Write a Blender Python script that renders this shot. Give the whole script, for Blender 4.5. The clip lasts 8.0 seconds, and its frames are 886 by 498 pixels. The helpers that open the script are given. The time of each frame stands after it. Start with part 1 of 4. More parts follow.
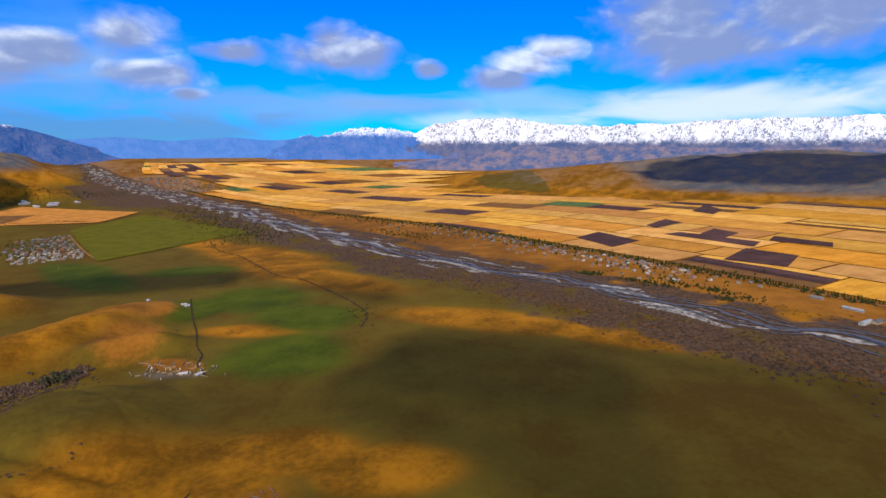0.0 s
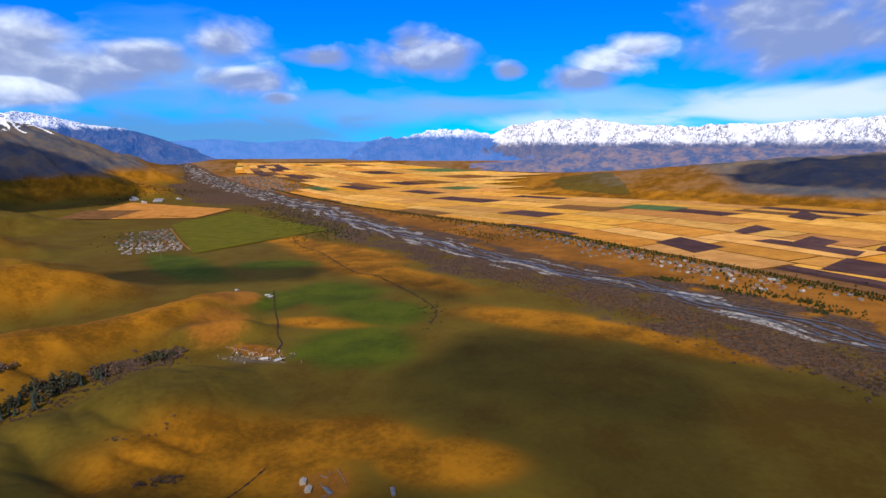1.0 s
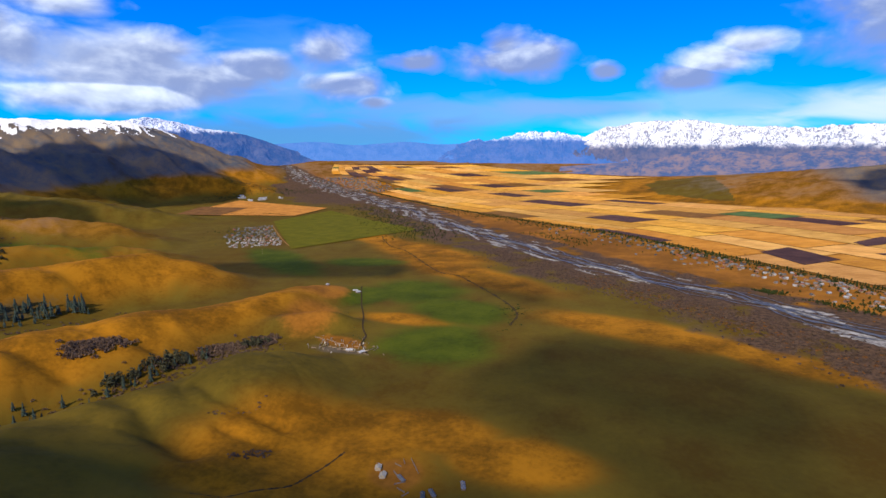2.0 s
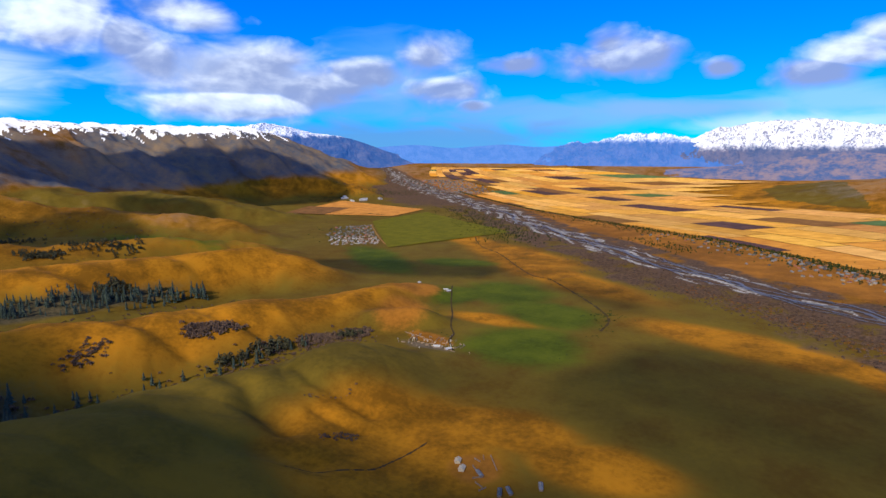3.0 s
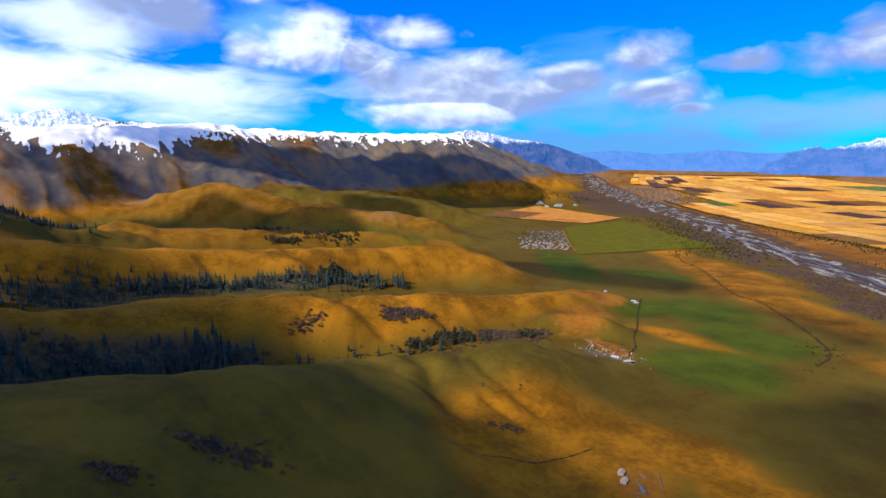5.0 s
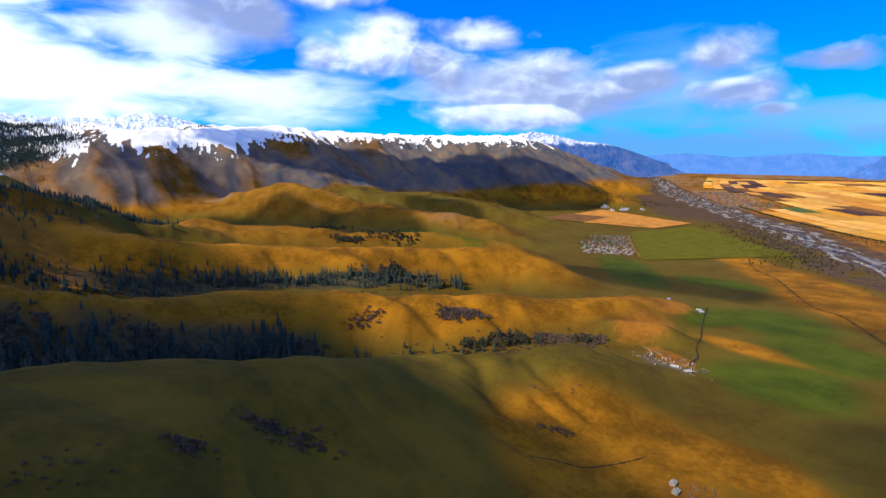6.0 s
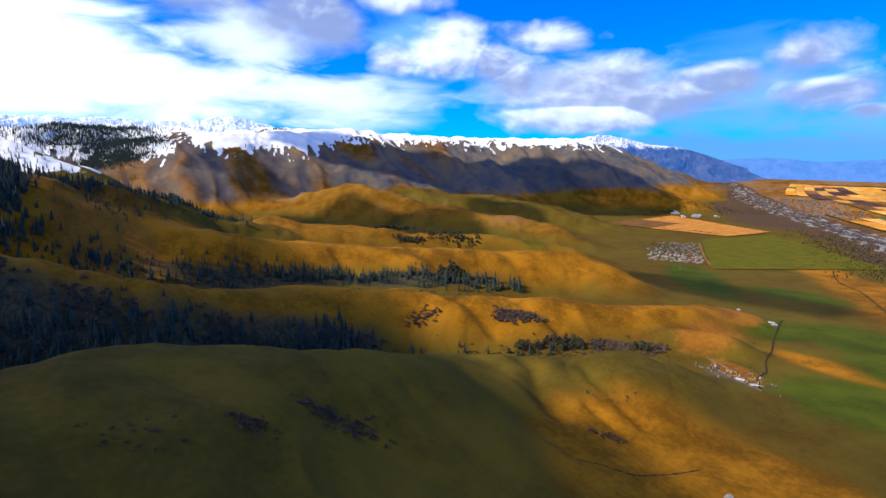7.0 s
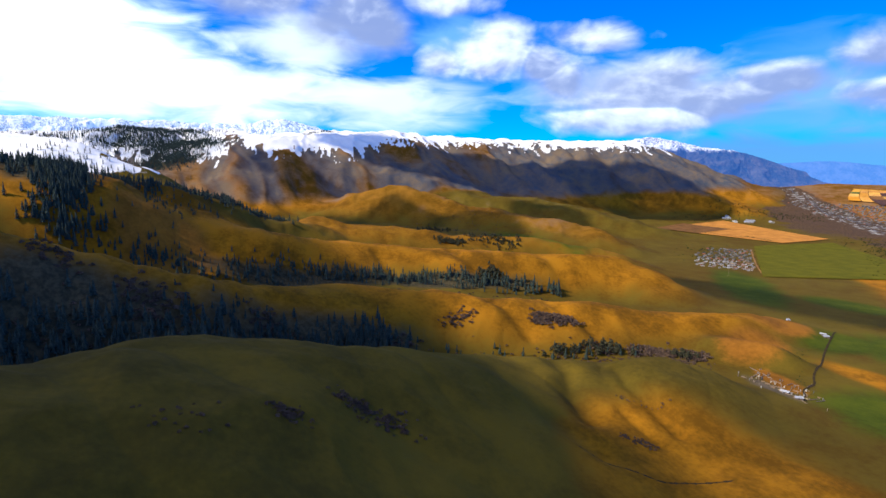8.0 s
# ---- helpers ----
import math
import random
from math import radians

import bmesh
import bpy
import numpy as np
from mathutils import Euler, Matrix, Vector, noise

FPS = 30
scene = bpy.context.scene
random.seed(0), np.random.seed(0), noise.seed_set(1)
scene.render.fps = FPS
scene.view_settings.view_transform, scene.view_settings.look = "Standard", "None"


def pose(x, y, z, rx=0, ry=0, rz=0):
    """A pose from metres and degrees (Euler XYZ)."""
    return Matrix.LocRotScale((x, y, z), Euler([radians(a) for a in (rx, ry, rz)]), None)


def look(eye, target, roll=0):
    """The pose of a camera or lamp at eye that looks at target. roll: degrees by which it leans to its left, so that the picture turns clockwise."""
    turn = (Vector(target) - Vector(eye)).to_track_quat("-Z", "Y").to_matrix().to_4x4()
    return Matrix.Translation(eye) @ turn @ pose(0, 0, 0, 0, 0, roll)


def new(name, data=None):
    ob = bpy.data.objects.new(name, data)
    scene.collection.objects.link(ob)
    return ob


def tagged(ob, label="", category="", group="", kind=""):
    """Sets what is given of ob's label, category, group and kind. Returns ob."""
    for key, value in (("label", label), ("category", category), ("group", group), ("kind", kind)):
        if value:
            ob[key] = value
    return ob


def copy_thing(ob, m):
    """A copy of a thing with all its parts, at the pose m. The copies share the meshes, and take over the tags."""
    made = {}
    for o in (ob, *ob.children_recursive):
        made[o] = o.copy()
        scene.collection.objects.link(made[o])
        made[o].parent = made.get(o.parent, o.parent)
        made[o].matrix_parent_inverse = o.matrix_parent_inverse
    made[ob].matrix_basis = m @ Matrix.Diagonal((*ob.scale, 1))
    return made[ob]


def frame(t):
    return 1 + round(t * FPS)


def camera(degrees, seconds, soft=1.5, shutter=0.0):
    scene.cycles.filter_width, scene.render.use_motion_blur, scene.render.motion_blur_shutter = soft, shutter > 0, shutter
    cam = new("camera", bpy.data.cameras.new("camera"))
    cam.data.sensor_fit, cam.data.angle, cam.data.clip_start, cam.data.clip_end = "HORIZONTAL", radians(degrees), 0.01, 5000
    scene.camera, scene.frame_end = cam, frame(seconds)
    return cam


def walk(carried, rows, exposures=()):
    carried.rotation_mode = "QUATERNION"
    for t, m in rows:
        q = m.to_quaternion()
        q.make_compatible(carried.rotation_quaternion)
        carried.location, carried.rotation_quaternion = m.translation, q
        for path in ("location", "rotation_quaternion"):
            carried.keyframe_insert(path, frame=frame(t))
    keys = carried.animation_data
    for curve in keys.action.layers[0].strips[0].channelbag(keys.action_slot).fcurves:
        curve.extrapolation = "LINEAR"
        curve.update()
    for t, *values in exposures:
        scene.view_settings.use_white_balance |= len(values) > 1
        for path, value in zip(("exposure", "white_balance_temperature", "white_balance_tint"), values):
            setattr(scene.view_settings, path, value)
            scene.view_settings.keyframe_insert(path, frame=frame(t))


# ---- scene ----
# A wide farmed valley below snowy ranges, seen from a slow flight about 260 m over the pasture.
cam = camera(79.3, 8.0, soft=1.5)
PATH = [
    # seconds, x, y, z, yaw, pitch, roll
    (0, 0.1, 0.0, 260.0, 0.00, -10.67, -0.02),
    (0.5, 3.9, -4.5, 259.3, 3.81, -10.63, -0.03),
    (1, 7.7, -8.6, 259.0, 8.12, -10.52, 0.01),
    (1.5, 12.0, -11.9, 258.6, 12.75, -10.39, 0.10),
    (3, 26.7, -18.6, 255.6, 27.87, -9.96, 0.04),
    (3.5, 32.3, -20.4, 254.5, 33.52, -9.83, 0.06),
    (4, 38.3, -22.3, 254.3, 39.67, -9.68, 0.15),
    (4.5, 44.3, -24.2, 253.7, 44.87, -9.53, 0.30),
    (6, 62.7, -25.1, 254.7, 55.44, -9.31, 0.74),
    (6.5, 69.0, -25.0, 254.4, 59.43, -9.24, 0.93),
    (7, 75.7, -24.2, 254.3, 62.25, -9.14, 1.18),
    (7.5, 82.4, -23.1, 254.7, 64.67, -9.04, 1.32),
    (8, 89.2, -21.5, 256.3, 66.94, -9.05, 1.42),
]
walk(cam, [(t, pose(x, y, z, 90 + pitch, 0, yaw) @ pose(0, 0, 0, 0, 0, roll)) for t, x, y, z, yaw, pitch, roll in PATH],
     [(0, 0.20, 5850, 9), (1.5, 0.24, 5800, 9), (4, 0.42, 5750, 8), (8, 0.52, 5700, 7)])

# ---- sky, sun ----
SUN_AZ, SUN_EL = 176.0, 40.0  # degrees to the left of +y, degrees up
to_sun = Vector((-math.sin(radians(SUN_AZ)) * math.cos(radians(SUN_EL)), math.cos(radians(SUN_AZ)) * math.cos(radians(SUN_EL)), math.sin(radians(SUN_EL))))
sun = new("sun", bpy.data.lights.new("sun", "SUN"))
sun.data.energy, sun.data.angle, sun.data.color = 4.5, radians(0.5), (1.0, 0.78, 0.46)
sun.matrix_world = look((0, 0, 900), Vector((0, 0, 900)) - to_sun)


class Nodes:
    """Short forms for building node trees."""

    def __init__(self, tree):
        self.tree = tree
        tree.nodes.clear()

    def add(self, kind, *inputs, out=0, **settings):
        node = self.tree.nodes.new("ShaderNode" + kind)
        for key, value in settings.items():
            setattr(node, key, value)
        for slot, value in enumerate(inputs):
            if value is not None:
                self.feed(node, slot, value)
        return node.outputs[out]

    def feed(self, node, slot, value):
        if isinstance(value, bpy.types.NodeSocket):
            self.tree.links.new(value, node.inputs[slot])
        else:
            node.inputs[slot].default_value = value

    def math(self, op, *v):
        return self.add("Math", *v, operation=op)

    def vec(self, op, *v, out=0):
        return self.add("VectorMath", *v, operation=op, out=out)

    def noise(self, where, scale, detail=4.0, rough=0.55, warp=0.0):
        node = self.tree.nodes.new("ShaderNodeTexNoise")
        for key, value in (("Vector", where), ("Scale", scale), ("Detail", detail), ("Roughness", rough), ("Distortion", warp)):
            self.feed(node, key, value)
        return node.outputs[0]

    def span(self, value, a, b, c=0.0, d=1.0, smooth=True):
        node = self.tree.nodes.new("ShaderNodeMapRange")
        node.interpolation_type = "SMOOTHSTEP" if smooth else "LINEAR"
        for slot, v in enumerate((value, a, b, c, d)):
            self.feed(node, slot, v)
        return node.outputs[0]

    def mix(self, f, a, b, blend="MIX"):
        node = self.tree.nodes.new("ShaderNodeMix")
        node.data_type, node.blend_type = "RGBA", blend
        for slot, v in ((0, f), (6, a), (7, b)):
            if not isinstance(v, bpy.types.NodeSocket) and slot and len(v) == 3:
                v = (*v, 1.0)
            self.feed(node, slot, v)
        return node.outputs[2]

    def attr(self, name, out=2):
        node = self.tree.nodes.new("ShaderNodeAttribute")
        node.attribute_name = name
        return node.outputs[out]


world = bpy.data.worlds.new("sky")
scene.world = world
world.use_nodes = True
w = Nodes(world.node_tree)
sky_node = world.node_tree.nodes.new("ShaderNodeTexSky")
sky_node.sky_type, sky_node.sun_disc = "NISHITA", False
sky_node.sun_elevation, sky_node.sun_rotation = radians(SUN_EL), radians(-SUN_AZ)
sky_node.altitude, sky_node.air_density, sky_node.dust_density, sky_node.ozone_density = 1800, 1.0, 0.3, 4.0
blue = w.mix(1.0, sky_node.outputs[0], (0.035, 0.62, 1.45), "MULTIPLY")

# Cumulus: azimuth, elevation, half width, half height (degrees), whiteness
CUMULUS = [
    (10.5, 9.3, 6.0, 1.8, 0.50), (11.5, 10.6, 2.6, 1.6, 0.48), (29.0, 10.0, 3.0, 2.0, 0.62), (26.9, 6.6, 4.2, 1.3, 0.60),
    (-8.6, 8.3, 3.6, 1.3, 0.92), (-11.6, 9.6, 3.0, 1.0, 0.95), (-6.0, 6.9, 3.6, 1.2, 0.45),
    (-25.0, 9.4, 9.0, 2.6, 0.42), (-34.0, 11.5, 9.0, 3.4, 0.52), (-22.0, 12.2, 6.5, 2.6, 0.44),
    (20.3, 8.9, 2.8, 0.9, 0.35), (62.4, 11.0, 4.6, 2.6, 0.97), (57.2, 10.0, 2.6, 1.9, 0.60), (52.8, 12.6, 4.6, 1.2, 0.80), (67.2, 10.2, 2.6, 1.3, 0.90),
    (48.0, 7.6, 9.5, 2.4, 0.62), (40.5, 6.6, 5.5, 2.4, 0.52), (47.5, 4.8, 8.0, 1.5, 0.86), (55.2, 8.0, 3.5, 2.2, 0.66),
    (76.0, 14.4, 4.6, 3.4, 0.42), (73.4, 12.6, 2.6, 2.2, 0.46), (86.0, 15.6, 5.0, 1.9, 0.50), (67.5, 15.6, 4.2, 1.0, 0.85),
    (36.5, 8.2, 4.0, 1.4, 0.45), (1.4, 7.8, 1.6, 0.8, 0.4), (24.8, 5.0, 1.6, 0.7, 0.55), (-52.0, 14.0, 9.0, 4.0, 0.6), (130.0, 26.0, 14.0, 6.0, 0.7), (170.0, 16.0, 18.0, 5.0, 0.6), (230.0, 20.0, 16.0, 6.0, 0.6), (280.0, 13.0, 13.0, 4.0, 0.6),
]
# Thin veils: the same, then how much they cover
VEILS = [
    (104.0, 9.5, 17.0, 8.0, 1.5, 1.0), (90.0, 6.5, 17.0, 4.2, 1.05, 0.95), (73.0, 6.0, 12.0, 3.4, 0.92, 0.85), (82.0, 11.5, 9.0, 3.0, 0.95, 0.8), (66.0, 12.5, 6.0, 3.5, 0.8, 0.4),
    (-27.0, 3.9, 19.0, 2.4, 0.84, 0.85), (-8.0, 4.6, 11.0, 1.9, 0.66, 0.8), (5.0, 4.4, 10.0, 1.3, 0.50, 0.85), (-5.0, 2.8, 12.0, 1.2, 0.85, 0.6), (-45.0, 5.0, 14.0, 2.5, 0.85, 0.8),
    (14.0, 4.0, 17.0, 2.2, 0.50, 0.7), (34.0, 7.0, 9.0, 2.0, 0.55, 0.6), (30.0, 1.6, 26.0, 2.6, 0.30, 0.75), (25.0, 4.0, 12.0, 2.5, 0.40, 0.35), (33.0, 9.0, 9.0, 4.0, 0.5, 0.35), (47.0, 7.6, 13.0, 3.4, 0.82, 0.7), (35.0, 5.0, 10.0, 2.2, 0.45, 0.5),
]
way = w.add("TexCoord")
sx, sy, sz = (w.add("SeparateXYZ", way, out=k) for k in range(3))
azimuth = w.math("MULTIPLY", w.math("ARCTAN2", w.math("MULTIPLY", sx, -1.0), sy), 57.2958)
# azimuth counted from -70 to 290 degrees, so that the seam lies behind the camera
azimuth = w.math("SUBTRACT", w.math("MODULO", w.math("ADD", azimuth, 430.0), 360.0), 70.0)
height = w.math("MULTIPLY", w.math("ARCSINE", sz), 57.2958)
place = w.add("CombineXYZ", azimuth, height, 0.0)
puffs = w.vec("MULTIPLY", place, (1.0, 1.7, 1.0))
lump = w.noise(puffs, 0.19, 6, 0.5, 0.25)
lump_up = w.noise(w.vec("ADD", puffs, (0.7, 1.1, 0.0)), 0.19, 6, 0.5, 0.25)
strands = w.noise(w.vec("MULTIPLY", place, (0.6, 1.9, 1.0)), 0.24, 5, 0.5, 0.6)


def spot(az, el, half_width, half_height):
    """One at the middle of an oval of the sky, nought at its rim, less outside."""
    off = w.vec("DIVIDE", w.vec("SUBTRACT", place, (az, el, 0.0)), (half_width, half_height, 1.0))
    return w.math("SUBTRACT", 1.0, w.vec("LENGTH", off, out=1)), w.add("SeparateXYZ", off, out=1)


colour = blue
for az, el, rx, ry, white, much in VEILS:
    v, _ = spot(az, el, rx, ry)
    f = w.math("MULTIPLY", w.span(w.math("ADD", v, w.math("MULTIPLY", w.math("SUBTRACT", strands, 0.5), 1.15)), -0.05, 0.75), much)
    tone = (white * 9.2, white * 9.6, white * 10.0) if white > 0.8 else (white * 4.6, white * 8.2, white * 14.0)
    colour = w.mix(f, colour, tone)
best, tone = None, None
for az, el, rx, ry, white in CUMULUS:
    v, up = spot(az, el, rx * 1.12, ry * 1.2)
    shade = w.math("ADD", white * 0.80, w.math("MULTIPLY", up, 0.16))
    if best is None:
        best, tone = v, shade
    else:
        f = w.span(w.math("SUBTRACT", v, best), -0.12, 0.12)
        mixed = w.math("ADD", w.math("MULTIPLY", tone, w.math("SUBTRACT", 1.0, f)), w.math("MULTIPLY", shade, f))
        best, tone = w.math("MAXIMUM", best, v), mixed
body = w.math("ADD", best, w.math("MULTIPLY", w.math("SUBTRACT", lump, 0.5), 1.7))
relief = w.math("MULTIPLY", w.math("SUBTRACT", lump, lump_up), 1.5)
tone = w.math("MAXIMUM", w.math("ADD", tone, relief), 0.2)
cloud_colour = w.mix(w.span(tone, 0.3, 1.12), (2.5, 3.0, 4.9), (9.4, 9.6, 10.0))
colour = w.mix(w.math("MULTIPLY", w.span(body, -0.26, 0.62), 0.93), colour, cloud_colour)
# broken cloud over the rest of the sky
overhead = w.math("MULTIPLY", w.span(height, 17.0, 30.0), w.span(w.noise(way, 2.6, 6, 0.55, 0.3), 0.42, 0.6))
colour = w.mix(w.math("MULTIPLY", overhead, 0.9), colour, (3.8, 4.4, 5.8))
back = w.add("Background", colour, 0.1)
w.tree.links.new(back, w.tree.nodes.new("ShaderNodeOutputWorld").inputs[0])


# Clouds higher up, whose shadows lie on the land: middle and half widths of the shadow on the plan, turn, height of the land there
# and how much light each surface of the cloud lets through
SHADE = [
    (-1720, 830, 300, 190, -35, 20, 0.52), (-2080, 1430, 300, 170, -35, 20, 0.5),
    (215, 455, 330, 165, -32, 10, 0.78), (60, 590, 150, 70, -20, 0, 0.76), (-385, -48, 385, 290, 7, 45, 0.38), (-1000, 82, 165, 108, 8, 70, 0.45), (-720, 1110, 270, 85, 8, -25, 0.58),
    (-700, 45, 150, 222, 4, 60, 0.50), (-2880, 1700, 230, 800, -14, 120, 0.4), (-2700, 420, 150, 130, 0, 130, 0.5), (-2150, 380, 160, 130, 30, 20, 0.55), (1780, 2560, 800, 300, -38, 120, 0.45),
    (-2560, 2560, 330, 420, -26, 40, 0.42), (-190, 1010, 130, 40, -40, -5, 0.7), (-2020, 600, 150, 280, 20, 0, 0.5), (-40, 430, 210, 120, -10, 0, 0.86),
]


def cloud_material(clear):
    m = bpy.data.materials.new("cloud")
    m.use_nodes = True
    n = Nodes(m.node_tree)
    body = n.add("BsdfDiffuse", (0.85, 0.86, 0.88, 1))
    both = n.add("MixShader", clear, body, n.add("BsdfTransparent"))
    m.node_tree.links.new(both, m.node_tree.nodes.new("ShaderNodeOutputMaterial").inputs[0])
    return m


for x, y, rx, ry, turn, land, clear in SHADE:
    bm = bmesh.new()
    bmesh.ops.create_icosphere(bm, subdivisions=5, radius=1.0)
    for v in bm.verts:
        c = v.co.copy()
        ragged = 1 + 0.22 * noise.fractal(c * 1.6 + Vector((x, y, 0)) * 0.01, 0.9, 2.1, 4) + 0.12 * noise.noise(c * 7)
        boxy = (c.x**4 + c.y**4 + 1e-9) ** -0.25 * math.hypot(c.x, c.y)
        v.co = Vector((c.x * rx * ragged * boxy, c.y * ry * ragged * boxy, (c.z if c.z > 0 else c.z * 0.3) * 40 * (1 + 0.6 * noise.noise(c * 3.1))))
    cloud = bpy.data.meshes.new("cloud")
    bm.to_mesh(cloud)
    bm.free()
    cloud.shade_smooth()
    cloud.materials.append(cloud_material(clear))
    ob = tagged(new("cloud", cloud), "white cumulus cloud drifting high above the valley", "cloud", kind="structure")
    ob.matrix_world = Matrix.Translation(Vector((x, y, land)) + to_sun * 5800) @ Matrix.Rotation(radians(turn), 4, "Z")

# ---- materials ----
def material(name, rough=0.9):
    m = bpy.data.materials.new(name)
    m.use_nodes = True
    n = Nodes(m.node_tree)
    shader = m.node_tree.nodes.new("ShaderNodeBsdfPrincipled")
    shader.inputs["Roughness"].default_value = rough
    shader.inputs["Specular IOR Level"].default_value = 0.05
    m.node_tree.links.new(shader.outputs[0], m.node_tree.nodes.new("ShaderNodeOutputMaterial").inputs[0])
    return m, n, shader


def bumped(n, shader, height, strength, distance):
    node = n.tree.nodes.new("ShaderNodeBump")
    for key, v in (("Height", height), ("Strength", strength), ("Distance", distance)):
        n.feed(node, key, v)
    n.feed(shader, "Normal", node.outputs[0])


def grained(name, dark, light, scale, rough=0.9, random=0.0, metal=0.0, bump=0.3):
    """A material of two tones at two scales, optionally varied from object to object."""
    m, n, shader = material(name, rough)
    where = n.add("TexCoord", out=3)
    f = n.math("ADD", n.math("MULTIPLY", n.noise(where, scale), 0.6), n.math("MULTIPLY", n.noise(where, scale * 6.3), 0.4))
    colour = n.mix(n.span(f, 0.35, 0.65), dark, light)
    if random:
        r = n.add("ObjectInfo", out=5)
        colour = n.add("HueSaturation", n.span(r, 0, 1, 0.5 - 0.04 * random, 0.5 + 0.04 * random, False), n.span(r, 0, 1, 1.0, 1.0 - 0.3 * random, False), n.span(r, 0, 1, 1 - 0.45 * random, 1 + 0.4 * random, False), 1.0, colour)
    n.feed(shader, "Base Color", colour)
    n.feed(shader, "Metallic", metal)
    bumped(n, shader, f, bump, 0.1)
    return m


def ground_material():
    m, n, shader = material("pasture")
    p = n.add("TexCoord", out=3)
    big, mid, fine = n.noise(p, 0.0035, 5, 0.6, 0.4), n.noise(p, 0.018, 6, 0.62), n.noise(p, 0.16, 5, 0.65)
    mixed = n.math("ADD", n.math("MULTIPLY", big, 0.42), n.math("ADD", n.math("MULTIPLY", mid, 0.38), n.math("MULTIPLY", fine, 0.2)))
    dry = n.mix(n.span(mixed, 0.40, 0.60), (0.125, 0.058, 0.004), (0.362, 0.156, 0.006))
    green = n.mix(n.span(mixed, 0.36, 0.62), (0.030, 0.047, 0.004), (0.078, 0.094, 0.006))
    olive_and_shade = n.mix(n.span(mixed, 0.36, 0.62), (0.054, 0.042, 0.007), (0.126, 0.088, 0.010))
    ragged = n.math("ADD", n.math("MULTIPLY", n.math("SUBTRACT", big, 0.5), 0.9), n.math("ADD", n.math("MULTIPLY", n.math("SUBTRACT", mid, 0.5), 0.7), n.math("MULTIPLY", n.math("SUBTRACT", fine, 0.5), 0.3)))
    colour = n.mix(n.span(n.math("ADD", n.attr("olive_and_shade"), ragged), 0.2, 0.8), dry, olive_and_shade)
    colour = n.mix(n.span(n.math("ADD", n.attr("green"), ragged), 0.2, 0.85), colour, green)
    bare = n.mix(n.span(mixed, 0.4, 0.6), (0.16, 0.068, 0.009), (0.30, 0.126, 0.015))
    colour = n.mix(n.span(n.math("ADD", n.attr("bare"), ragged), 0.3, 0.8), colour, bare)
    # Blue-grey stone whose blue end holds distance haze in the base colour.
    hazy_rock = n.mix(n.span(mixed, 0.40, 0.62), (0.062, 0.074, 0.100), (0.165, 0.122, 0.082))
    colour = n.mix(n.span(n.math("ADD", n.attr("hazy_rock"), ragged), 0.25, 0.75), colour, hazy_rock)
    wood = n.mix(n.span(fine, 0.35, 0.65), (0.046, 0.031, 0.021), (0.115, 0.070, 0.042))
    colour = n.mix(n.span(n.math("ADD", n.attr("scrub"), ragged), 0.3, 0.7), colour, wood)
    litter = n.mix(n.span(fine, 0.35, 0.65), (0.034, 0.033, 0.020), (0.082, 0.066, 0.036))
    colour = n.mix(n.span(n.math("ADD", n.attr("litter"), ragged), 0.25, 0.75), colour, litter)
    stones = n.mix(n.span(n.noise(p, 0.09, 6, 0.7), 0.38, 0.62), (0.15, 0.14, 0.13), (0.40, 0.385, 0.37))
    colour = n.mix(n.span(n.math("ADD", n.attr("gravel"), n.math("MULTIPLY", ragged, 0.5)), 0.38, 0.62), colour, stones)
    snow = n.mix(n.span(fine, 0.3, 0.7), (0.74, 0.77, 0.82), (0.88, 0.89, 0.92))
    colour = n.mix(n.span(n.math("ADD", n.attr("snow"), n.math("MULTIPLY", ragged, 0.8)), 0.40, 0.60), colour, snow)
    n.feed(shader, "Base Color", colour)
    bumped(n, shader, n.math("ADD", mid, n.math("MULTIPLY", fine, 0.5)), 0.5, 1.4)
    return m


MAT_GROUND = ground_material()

def field_material(name, dark, light, row):
    """Tilled land: broad tone, machine rows along the field, each field a little different."""
    m, n, shader = material(name)
    p = n.add("TexCoord", out=3)
    rows = n.vec("MULTIPLY", n.add("TexCoord", out=2), (1.0, 0.05, 1.0))
    r = n.add("ObjectInfo", out=5)
    f = n.math("ADD", n.math("MULTIPLY", n.noise(p, 0.02, 5, 0.6), 0.5), n.math("ADD", n.math("MULTIPLY", n.noise(rows, row, 3, 0.6), 0.3), n.math("MULTIPLY", n.noise(p, 0.22, 4, 0.6), 0.2)))
    colour = n.mix(n.span(f, 0.36, 0.64), dark, light)
    colour = n.add("HueSaturation", n.span(r, 0, 1, 0.492, 0.506, False), n.span(n.math("FRACT", n.math("MULTIPLY", r, 7.7)), 0, 1, 0.96, 1.06, False), n.span(n.math("FRACT", n.math("MULTIPLY", r, 3.3)), 0, 1, 0.80, 1.15, False), 1.0, colour)
    n.feed(shader, "Base Color", colour)
    bumped(n, shader, f, 0.4, 1.0)
    return m


